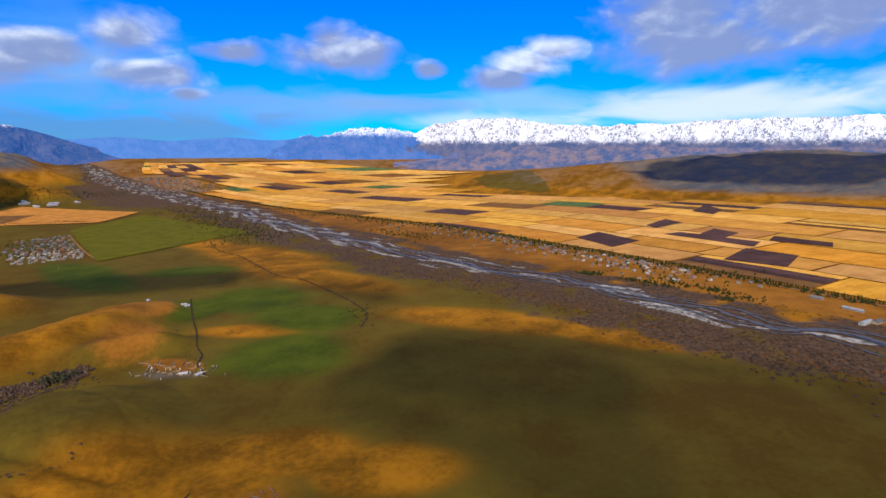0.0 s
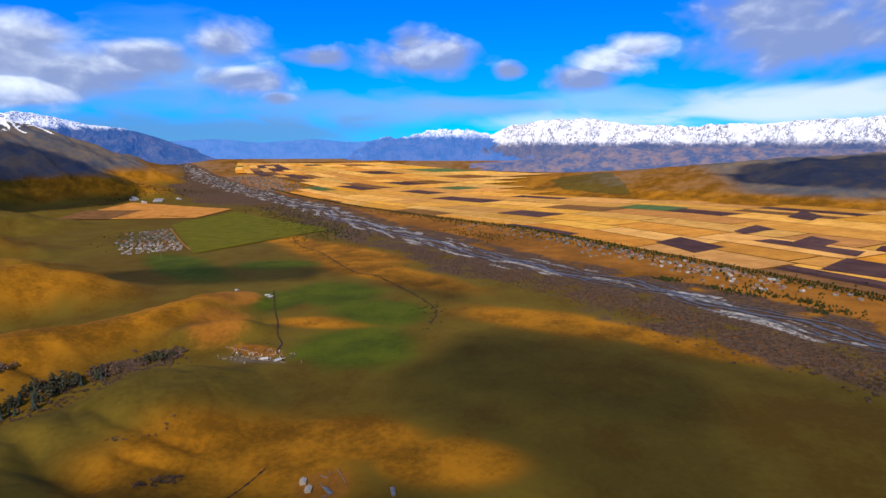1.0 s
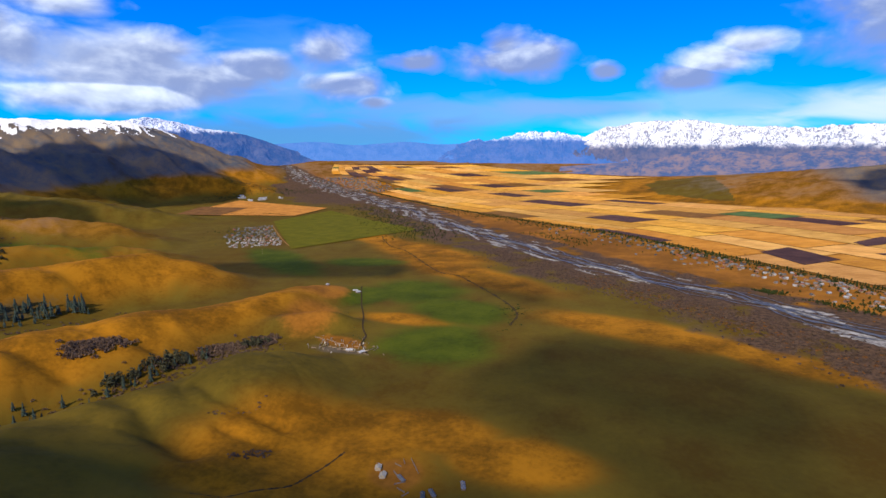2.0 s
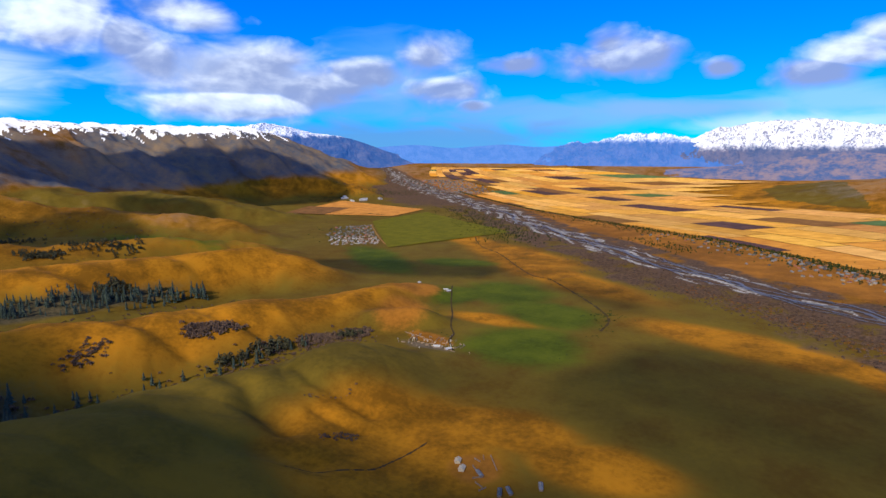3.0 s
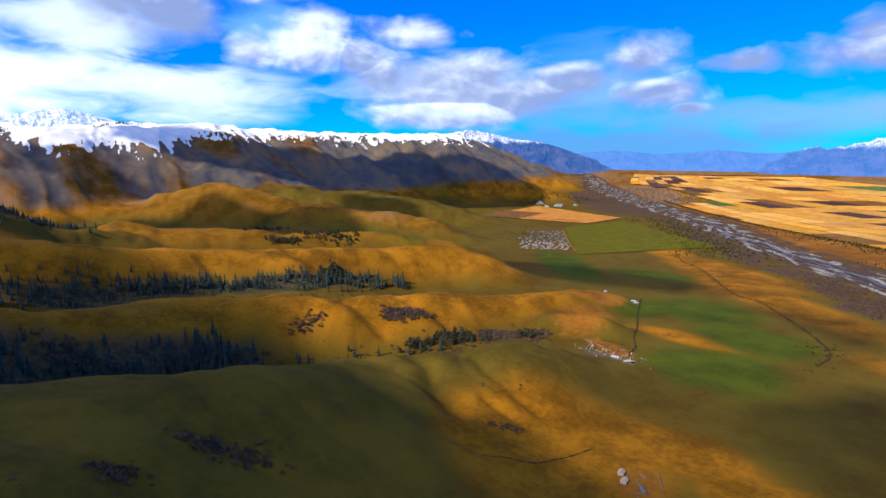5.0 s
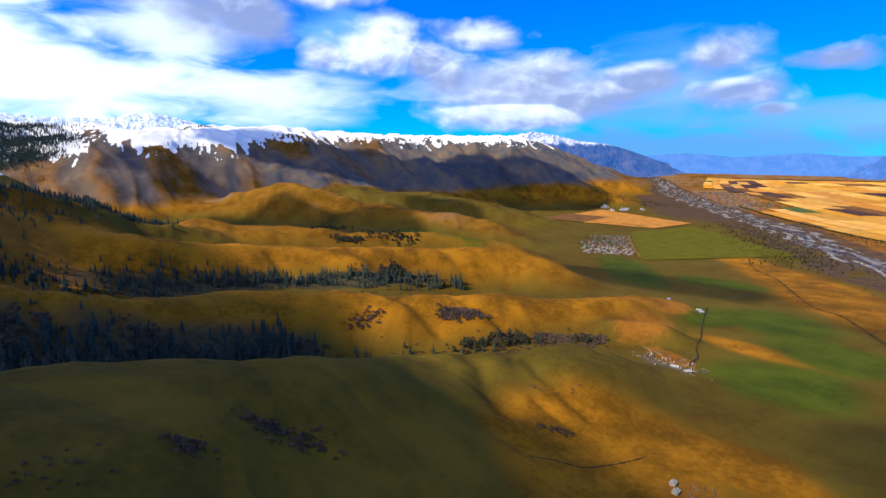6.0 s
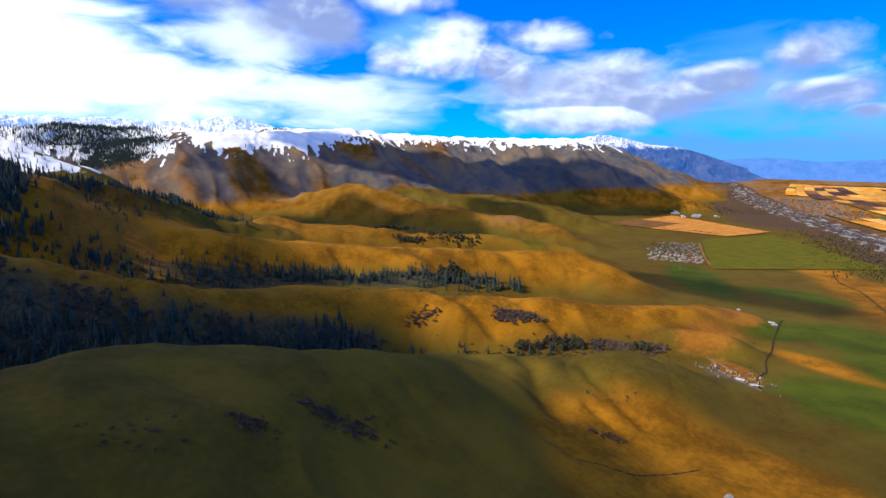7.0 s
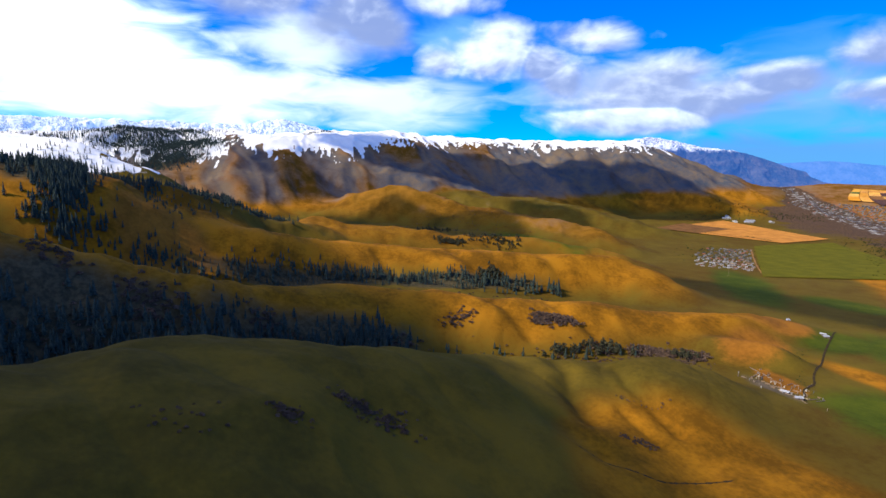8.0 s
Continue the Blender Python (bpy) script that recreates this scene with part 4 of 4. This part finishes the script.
def plant(kinds, places):
    """Separate trees; the first of each kind is the one already built."""
    z = ground_z(places[:, 0], places[:, 1])
    for i, (x, y, s) in enumerate(places):
        m = pose(x, y, z[i] - 0.25, 0, 0, (i * 137) % 360)
        first = kinds[i % len(kinds)]
        if i < len(kinds) and not first.get("set"):
            first.matrix_world = m
            first.scale = (s, s, s)
            first["set"] = 1
            del first["set"]
        else:
            copy = copy_thing(first, m)
            copy.scale = (s, s, s)


near_spruces = np.vstack([
    strip(95, [(-495, -120), (-515, -20), (-535, 80), (-540, 190)], 20, (0.9, 1.6)),
    strip(44, [(-560, 200), (-535, 320), (-515, 420), (-495, 520)], 9, (0.5, 1.1)),
    strip(115, [(-945, 90), (-945, 250), (-930, 400), (-895, 560), (-865, 670)], 10, (0.9, 1.75)),
    strip(34, [(-890, -150), (-905, -60), (-930, 60)], 10, (0.9, 1.6)),
])
plant(spruce_kinds, near_spruces)
stuff("spruce_wood", "dense dark spruce wood filling a shaded ravine", "spruce wood", SPRUCES, NEEDLES, np.vstack([
    strip(1150, [(-480, -260), (-500, -140), (-522, -30), (-540, 80), (-548, 175)], 24, (0.6, 1.35)),
    strip(520, [(-868, -220), (-892, -120), (-922, 0), (-945, 130), (-940, 300), (-925, 440), (-880, 560)], 19, (0.55, 1.0)),
    strip(30, [(-585, -20), (-590, 60)], 12, (0.5, 0.8)),
]))
stuff("spruce_wood", "dark spruce wood on the hillside below the snow", "spruce wood", SPRUCES, NEEDLES, np.vstack([
    strip(720, [(-880, -246), (-930, -245), (-990, -255), (-1055, -270)], 20, (0.8, 1.35)), strip(200, [(-985, -400), (-1000, -350), (-1020, -310)], 24, (0.8, 1.3)),
    strip(780, [(-1130, -200), (-1230, -110), (-1330, 0), (-1400, 120)], 30, (0.7, 1.2)), strip(60, [(-985, -150), (-1060, -110), (-1150, -40)], 26, (0.5, 0.9)),
    strip(120, [(-1250, -230), (-1350, -120), (-1450, 20)], 30, (0.7, 1.1)),
]))
stuff("spruce_wood", "blue-green spruce forest on a snowy mountain flank", "spruce wood", FAR_SPRUCES, NEEDLES, np.vstack([
    strip(1500, [(-2760, -330), (-2830, -210), (-2860, -130)], 62, (0.7, 1.2)), strip(900, [(-2950, -300), (-3000, -180), (-2990, -60)], 60, (0.8, 1.3)), strip(2400, [(-2980, -560), (-3060, -400), (-3110, -260), (-3080, -110)], 95, (0.8, 1.3)), strip(1100, [(-3190, -470), (-3320, -290), (-3400, -90)], 55, (0.8, 1.3)), strip(260, [(-2950, -900), (-2990, -760), (-3020, -640)], 40, (0.8, 1.2)), strip(220, [(-2250, -640), (-2180, -480), (-2110, -360)], 26, (0.8, 1.2)),
    strip(200, [(-1900, -640), (-1870, -470), (-1830, -330)], 45, (0.8, 1.2)),
    strip(130, [(-1560, -330), (-1500, -230), (-1470, -130)], 30, (0.8, 1.2)),
    strip(90, [(-3290, 480), (-3360, 590), (-3440, 700)], 22, (0.7, 1.1)),
]))
stuff("thicket", "leafless grey-brown shrubs along the ravine floor", "shrubs", SHRUBS, TWIGS, np.vstack([
    strip(1000, [(-510, -200), (-525, -50), (-540, 100), (-530, 230), (-505, 380), (-480, 520), (-440, 600)], 15, (0.6, 1.5)),
    strip(210, [(-587, 420), (-574, 450), (-564, 480)], 6, (1.2, 2.4)),
    strip(60, [(-606, 322), (-604, 285)], 7, (0.9, 1.9)), strip(90, [(-575, -110), (-560, -85), (-566, -60)], 12, (1.0, 2.2)), strip(70, [(-590, 20), (-588, 50)], 10, (1.0, 2.0)), strip(60, [(-592, -200), (-585, -170)], 10, (1.0, 2.0)), strip(260, [(-535, 60), (-540, 130), (-548, 200)], 16, (1.0, 2.4)),
    strip(150, [(-860, 100), (-850, 300), (-830, 500), (-800, 680)], 15, (0.7, 1.4)),
    strip(46, [(-275, 324), (-266, 334), (-256, 345)], 3.5, (0.5, 1.0)), strip(230, [(-515, 480), (-492, 550), (-470, 595), (-440, 618)], 7, (1.1, 2.4)),
    strip(20, [(-338, 362), (-318, 385), (-300, 400)], 3, (0.4, 0.8)),
    strip(120, [(-1240, 560), (-1230, 640), (-1170, 760)], 24, (0.7, 1.5)),
    strip(120, [(-1900, 700), (-1950, 900), (-1700, 1100)], 60, (0.8, 1.7)),
    strip(150, [(-296, 60), (-288, 80), (-282, 108)], 7, (0.5, 1.2)), strip(60, [(-256, 8), (-250, 24)], 5, (0.5, 1.1)),
    strip(25, [(-232, -60), (-228, -20)], 9, (0.4, 0.9)),
]))
bank = RIVER + river_out * 115
stuff("thicket", "brown leafless riverside thicket", "shrubs", SHRUBS, TWIGS, np.vstack([
    strip(3400, bank[6:70, :2], 32, (0.5, 1.4), True), strip(420, (RIVER + river_out * 62)[6:60, :2], 14, (0.5, 1.1), True)]))
stuff("thicket", "rust-coloured dry riverside bushes", "shrubs", LOW_SHRUBS, RUSTY, np.vstack([
    strip(420, (RIVER + river_out * 118)[4:56, :2], 20, (0.5, 1.3), True), strip(200, (RIVER - river_out * 75)[4:60, :2], 22, (0.5, 1.3), True)]))
stuff("scrub", "low dark scrub along a dry wash", "shrubs", LOW_SHRUBS, LEAVES, np.vstack([
    strip(110, WASH[:, :2], 9, (0.25, 0.8)), strip(60, [(-140, 860), (-128, 820)], 16, (0.5, 1.1)), strip(50, [(-455, 935), (-415, 800), (-372, 715), (-300, 630)], 3, (0.3, 0.7))]))

poplar_kinds = [tree("poplar_tree", "tall narrow poplar beside the country road", "poplar", "poplars along the road", shape, LEAVES, 4.0, 0.25) for shape in POPLARS]
row = [(*drawn_in(*by_road(s, rng.normal(5, 1.5))), rng.uniform(0.6, 1.05)) for s in np.arange(560, 1360, 4.6)]
plant(poplar_kinds, np.array([(float(a), float(b), c) for a, b, c in row]))
more = np.array([by_road(s, rng.normal(6, 4)) for s in np.r_[np.arange(150, 560, 5), np.arange(1360, 5200, 4.5)]])
mx, my = drawn_in(more[:, 0], more[:, 1])
stuff("poplar_row", "long dark line of poplars along the fields", "poplar row", POPLARS, LEAVES, np.stack([mx, my, rng.uniform(0.55, 1.1, len(mx))], 1))
orchard = np.vstack([strip(560, [by_road(s, -38) for s in (900, 1400, 1900, 2600, 3300)], 34, (0.4, 0.95), True), strip(620, [by_road(s, -6) for s in (700, 1000, 1400, 1800, 2300, 2800)], 6, (0.45, 0.85), True), strip(110, [(281, 1060), (296, 1050), (308, 1040)], 7, (0.4, 0.7)), strip(120, [(340, 1000), (372, 965), (410, 922)], 8, (0.35, 0.7)), strip(50, [(452, 838), (462, 826)], 6, (0.35, 0.6)),
                     strip(240, [(-1470, 1830), (-1330, 1690), (-1150, 1480)], 55, (0.4, 0.8)),
                     strip(140, [by_road(s, -110) for s in (800, 900, 1010)], 12, (0.4, 0.8), True),
                     strip(160, [by_road(s, -190) for s in (1750, 1900, 2100)], 26, (0.4, 0.8), True),
                     strip(320, [(-2300, 2600), (-2150, 2900), (-1900, 3150)], 60, (0.6, 1.1)), strip(900, (RIVER + river_out * 190)[78:110, :2], 70, (0.5, 0.9), True),
                     strip(260, [(-3900, 6400), (-3000, 5600), (-2100, 4650)], 240, (0.3, 0.55), True),
                     strip(60, [(-1700, 2330), (-1560, 2320)], 4, (0.6, 1.0)), strip(70, [(-1960, 2215), (-1690, 2300)], 5, (0.6, 1.0))])
ravine_trees = np.vstack([strip(46, [(-525, 400), (-512, 470), (-498, 530)], 6, (0.9, 1.9)), strip(26, [(-470, 590), (-452, 608)], 5, (0.8, 1.5)), strip(80, [(-1345, 570), (-1325, 600), (-1310, 630)], 11, (0.9, 1.7)), strip(130, [(-1340, 680), (-1300, 740), (-1270, 800)], 24, (0.7, 1.5)), strip(60, [(-935, 510), (-925, 545)], 9, (0.9, 1.7)), strip(60, [(-1830, 700), (-1800, 800)], 24, (0.8, 1.5))])
stuff("ravine_trees", "grey-green broad trees crowded in the ravine", "trees", BROAD, GREY_LEAVES, ravine_trees)
stuff("garden_trees", "dark garden trees between village houses", "trees", BROAD, LEAVES, orchard)


# ---- houses ----
def house(label, group, length, width, eaves, ridge, wall_mat, roof_mat, windows=2):
    root = tagged(new("house"), label, "house", group)
    bm = bmesh.new()
    h, l = width / 2, length / 2
    prof = [(-h, -0.6), (h, -0.6), (h, eaves), (0, ridge - 0.12), (-h, eaves)]
    a = [bm.verts.new((-l, y, z)) for y, z in prof]
    b = [bm.verts.new((l, y, z)) for y, z in prof]
    bm.faces.new(a[::-1])
    bm.faces.new(b)
    for i in range(5):
        bm.faces.new((a[i], a[(i + 1) % 5], b[(i + 1) % 5], b[i]))
    part("wall", bm, wall_mat, root)
    bm = bmesh.new()
    over, thick = 0.45, 0.14
    slope = (ridge - eaves) / h
    prof = [(-h - over, eaves - slope * over), (0, ridge), (h + over, eaves - slope * over), (h + over, eaves - slope * over + thick), (0, ridge + thick), (-h - over, eaves - slope * over + thick)]
    a = [bm.verts.new((-l - over, y, z)) for y, z in prof]
    b = [bm.verts.new((l + over, y, z)) for y, z in prof]
    for i in range(6):
        bm.faces.new((a[i], b[i], b[(i + 1) % 6], a[(i + 1) % 6]))
    bm.faces.new((a[0], a[1], a[4], a[5]))
    bm.faces.new((a[1], a[2], a[3], a[4]))
    bm.faces.new((b[0], b[5], b[4], b[1]))
    bm.faces.new((b[1], b[4], b[3], b[2]))
    bmesh.ops.recalc_face_normals(bm, faces=bm.faces)
    part("roof", bm, roof_mat, root)
    for k in range(windows):
        bm = bmesh.new()
        box(bm, -l + length * (k + 1) / (windows + 1), -h - 0.02, eaves * 0.55, 1.1, 0.1, 1.1)
        part("window", bm, GLASS_DARK, root)
    bm = bmesh.new()
    box(bm, l + 0.02, 0, 1.0, 0.1, 1.0, 2.0)
    part("door", bm, OLD_WOOD, root)
    bm = bmesh.new()
    box(bm, l * 0.4, h * 0.3, ridge + 0.2, 0.5, 0.5, 1.2)
    part("chimney", bm, MUD_WALL, root)
    return root


def settle(kinds, places):
    """Houses at x, y, turn."""
    xy = np.array([(p[0], p[1]) for p in places])
    z = ground_z(xy[:, 0], xy[:, 1])
    for i, (x, y, turn) in enumerate(places):
        m = pose(x, y, z[i], 0, 0, turn)
        if i < len(kinds):
            kinds[i].matrix_world = m
        else:
            copy_thing(kinds[int(len(kinds) * rng.random() ** 0.8 * 0.999)] if len(kinds) < 4 else kinds[int(rng.choice(4, p=(0.38, 0.16, 0.3, 0.16)))], m)


# the walled village on the pasture
village = "houses of the pasture village"
kinds = [house("whitewashed village house with a grey sheet roof", village, 6.5, 4.8, 2.4, 3.9, WHITEWASH, SLATE),
         house("whitewashed village house with a bright tin roof", village, 7, 5, 2.4, 3.9, WHITEWASH, TIN),
         house("mud-walled village house with a rusty roof", village, 7.5, 5, 2.4, 3.9, MUD_WALL, RUST_ROOF),
         house("long whitewashed barn with a grey roof", village, 10, 4.5, 2.4, 3.6, WHITEWASH, SLATE, 3)]
spots = []
for k in range(13):
    for j in range(27):
        u, v = (k + 0.5) / 13, (j + 0.5) / 27
        if rng.random() < 0.12:
            continue
        a, b, c, d = (np.array(p) for p in ((-1000, 1470), (-1385, 1945), (-1490, 1790), (-1150, 1385)))
        p = (1 - u) * ((1 - v) * a + v * b) + u * ((1 - v) * d + v * c) + rng.normal(0, 5, 2)
        if u > 0.6 and v > 0.55 and rng.random() < 0.6:
            continue
        spots.append((p[0], p[1], 51 + (90 if rng.random() < 0.4 else 0) + rng.normal(0, 6)))
spots.sort(key=lambda p: math.hypot(p[0], p[1]))
far_village = spots[115:]
settle(kinds, spots[:115])

# the long settlement between river and avenue
street = "houses of the riverside settlement"
kinds = [house("small mud-walled house with a grey roof", street, 6.5, 5, 2.4, 4.0, MUD_WALL, SLATE),
         house("small whitewashed house with a tin roof", street, 6.5, 5, 2.3, 3.8, WHITEWASH, TIN),
         house("brown mud house with a rusty roof", street, 7, 5, 2.3, 3.8, MUD_WALL, RUST_ROOF),
         house("mud shed with a grey roof", street, 5, 4, 2.1, 3.2, MUD_WALL, SLATE, 1)]
spots = []
while len(spots) < 250:
    s = rng.choice([rng.normal(1120, 120), rng.uniform(950, 2200), rng.normal(1500, 160)])
    o = -abs(rng.normal(25, 45)) - 14
    x, y = by_road(s, o)
    if along(np.array([x]), np.array([y]), RIVER)[0][0] < 90:
        continue
    x, y = drawn_in(x, y)
    spots.append((float(x), float(y), 120 + (90 if rng.random() < 0.4 else 0) + rng.normal(0, 8)))
spots.sort(key=lambda p: math.hypot(p[0], p[1]))
far_street = spots[120:]
settle(kinds, spots[:120])

# farm buildings beyond the river
farm = "long farm buildings beyond the river"
kinds = [house("long white farm building with a tin roof", farm, 26, 7, 3.0, 4.6, WHITEWASH, TIN, 4), house("brown farm shed with a grey roof", farm, 18, 8, 3.0, 5.0, MUD_WALL, SLATE, 3)]
spots = []
for s, o, turn in [(640, -70, 30), (648, -84, 30), (656, -98, 30), (664, -112, 30), (700, -60, 120), (590, -40, 120), (560, -52, 120), (530, -40, 30), (510, -66, 120), (760, -35, 120)]:
    x, y = by_road(s, o)
    spots.append((float(x), float(y), turn))
settle(kinds, spots)

# white works at the foot of the mountains
works = "white works near the mountain foot"
kinds = [house("large white works hall with a bright roof", works, 46, 20, 7, 10, WHITEWASH, TIN, 5)]
settle(kinds, [(-2010, 2745, 50), (-2035, 2790, 50), (-2060, 2700, 140), (-2150, 2740, 50), (-2190, 2790, 140), (-1950, 2850, 140)])


def joined_houses(name, label, category, rows, mat):
    """Many small houses as one mesh. rows: x, y, half width, half length, eaves, turn."""
    verts, faces = [], []
    rows = np.array(rows)
    fz = ground_z(rows[:, 0], rows[:, 1])
    for (x, y, w0, l0, h0, a), z in zip(rows, fz):
        c, s = math.cos(a), math.sin(a)
        k = len(verts)
        for px, py, pz in [(-l0, -w0, -1), (l0, -w0, -1), (l0, w0, -1), (-l0, w0, -1), (-l0, -w0, h0), (l0, -w0, h0), (l0, w0, h0), (-l0, w0, h0), (-l0, 0, h0 * 1.5), (l0, 0, h0 * 1.5)]:
            verts.append((x + px * c - py * s, y + px * s + py * c, z + pz))
        faces += [tuple(k + j for j in f) for f in ((0, 1, 5, 4), (2, 3, 7, 6), (1, 2, 6, 9, 5), (3, 0, 4, 8, 7), (4, 5, 9, 8), (6, 7, 8, 9))]
    return tagged(raw(name, verts, faces, mat), label, category, kind="stuff")


def island_material():
    m, n, shader = material("town_walls_and_roofs", 0.8)
    r = n.add("NewGeometry", out=8)
    grain = n.noise(n.add("TexCoord", out=3), 0.3, 3)
    colour = n.mix(n.span(r, 0.3, 0.6), (0.040, 0.044, 0.055), (0.16, 0.17, 0.19))
    n.feed(shader, "Base Color", n.mix(n.span(r, 0.85, 0.9), n.mix(n.math("MULTIPLY", grain, 0.3), colour, (0.3, 0.25, 0.2)), (0.28, 0.12, 0.08)))
    return m


HOUSES = island_material()
r = np.random.default_rng(11)
town_run, town_off = r.uniform(0.05, 1, 1100), np.clip(r.normal(0, 0.5, 1100), -1.1, 1.1)
town_x = -1800 - 1700 * town_run + 330 * town_off * (0.6 + town_run)
town_y = 3950 + 2500 * town_run + 250 * town_off * (0.6 + town_run)
town_x, town_y = drawn_in(town_x, town_y)
joined_houses("town", "distant valley town of small pale houses", "town", [(x, y, r.uniform(1.5, 3), r.uniform(2.5, 6), r.uniform(1.5, 3.5), r.uniform(0, 3.14)) for x, y in zip(town_x, town_y)], HOUSES)
joined_houses("house_cluster", "further small houses of the riverside settlement", "houses", [(x, y, r.uniform(2, 3), r.uniform(2.6, 4), r.uniform(2.2, 2.8), radians(a)) for x, y, a in far_street], HOUSES)
joined_houses("house_cluster", "further small houses of the pasture village", "houses", [(x, y, r.uniform(2.2, 3.2), r.uniform(3, 5), r.uniform(2.3, 3), radians(a)) for x, y, a in far_village], HOUSES)

# ---- huts and stock pens in the foreground ----
hut_a = house("small cream hut with a pale roof on the pasture", "pasture huts", 5.6, 4.4, 2.2, 3.6, CREAM, CREAM, 2)
hut_b = copy_thing(hut_a, Matrix.Identity(4))
for ob, x, y, turn in ((hut_a, -155, 352, 105), (hut_b, -147, 343, 100)):
    ob.matrix_world = pose(x, y, on_land(x, y), 0, 0, turn)


def log_wall(x, y, length, turn, label="low wall of stacked grey logs"):
    root = tagged(new("log_wall"), label, "wall", "log walls of the pens")
    root.matrix_world = pose(x, y, on_land(x, y) - 0.1, 0, 0, turn)
    for k in range(3):
        bm = bmesh.new()
        bmesh.ops.create_cone(bm, cap_ends=True, segments=8, radius1=0.24, radius2=0.2, depth=length * (1 - 0.06 * k), matrix=Matrix.Translation((0, 0, 0.25 + 0.42 * k)) @ Matrix.Rotation(math.pi / 2, 4, "Y"))
        part("log", bm, OLD_WOOD, root)
    for e in (-1, 1):
        bm = bmesh.new()
        box(bm, e * length * 0.46, 0, 0.75, 0.22, 0.5, 1.6)
        part("post", bm, OLD_WOOD, root)
    return root


for x, y, length, turn in ((-137, 348, 11, 139), (-134, 345, 15, 139), (-127, 363, 23, 126), (-141, 361, 7, 160), (-126, 330, 9, 155), (-121, 326, 7, 60), (-131, 338, 8, 40), (-138, 367, 6, 120)):
    log_wall(x, y, length, turn)
shed = house("low shed with a pale roof beside the pen", "pasture huts", 9, 2.6, 1.7, 2.2, OLD_WOOD, SLATE, 1)
shed.matrix_world = pose(-131, 343, on_land(-131, 343), 0, 0, 139)
for x, y, turn in ((-107, 326, 110), (-101, 331, 130), (-81, 346, 110)):
    ob = copy_thing(shed, pose(x, y, on_land(x, y), 0, 0, turn))

# ---- the tumbledown farmstead at the spur's foot ----
def stub(x, y, length, height, turn, mat):
    """A broken wall with an uneven top."""
    r = np.random.default_rng(int(abs(x * 7 + y * 3)))
    n = 6
    verts = [(length * (i / n - 0.5), d, z) for i in range(n + 1) for d in (-0.3, 0.3) for z in (-0.4, height * r.uniform(0.45, 1.0))]
    faces = []
    for i in range(n):
        a, b = 4 * i, 4 * i + 4
        faces += [(a, a + 1, b + 1, b), (a + 2, b + 2, b + 3, a + 3), (a + 1, a + 3, b + 3, b + 1)]
    faces += [(0, 2, 3, 1), (4 * n, 4 * n + 1, 4 * n + 3, 4 * n + 2)]
    ob = raw("broken_wall", verts, faces, mat)
    ob.matrix_world = pose(x, y, on_land(x, y), 0, 0, turn)
    return tagged(ob, "crumbling pale wall of a ruined farmstead", "wall", "broken walls of the farmstead")


for k in range(84):
    f = rng.random()
    x, y = -375 + 90 * f + rng.normal(0, 12), 625 - 15 * f + rng.normal(0, 14)
    stub(x, y, rng.uniform(1.0, 2.4) if k % 2 else rng.uniform(3, 8), rng.uniform(2.2, 4.2) if k % 2 else rng.uniform(1.0, 2.2), rng.choice([20, 110]) + rng.normal(0, 14), (MUD_WALL, OLD_WOOD, MUD_WALL, WHITEWASH, OLD_WOOD, SLATE)[k % 6])
for x, y, length, turn in ((-288, 596, 24, 158), (-286, 618, 16, 80), (-280, 620, 14, 80), (-318, 660, 14, 100), (-330, 640, 12, 95), (-360, 640, 20, 165), (-385, 648, 16, 170)):
    log_wall(x, y, length, turn)
barn = house("grey barn with a tin roof at the ruined farmstead", "farmstead sheds", 9, 5.5, 2.5, 3.8, OLD_WOOD, TIN, 1)
barn.matrix_world = pose(-291, 597, on_land(-291, 597), 0, 0, 60)
for x, y, turn in ((-312, 604, 20), (-522, 915, 130), (-458, 911, 20), (-450, 905, 60)):
    copy_thing(barn, pose(x, y, on_land(x, y), 0, 0, turn))

# power pole by the village and a few along the slope
def pole(x, y, height):
    root = tagged(new("power_pole"), "dark wooden power pole with a crossarm", "pole", "power poles")
    root.matrix_world = pose(x, y, on_land(x, y) - 0.3, 0, 0, 40)
    bm = bmesh.new()
    bmesh.ops.create_cone(bm, cap_ends=True, segments=8, radius1=0.3, radius2=0.18, depth=height, matrix=Matrix.Translation((0, 0, height / 2)))
    part("mast", bm, OLD_WOOD, root)
    bm = bmesh.new()
    box(bm, 0, 0, height - 1.0, 2.6, 0.2, 0.22)
    part("crossarm", bm, OLD_WOOD, root)


pole(-965, 1310, 26)
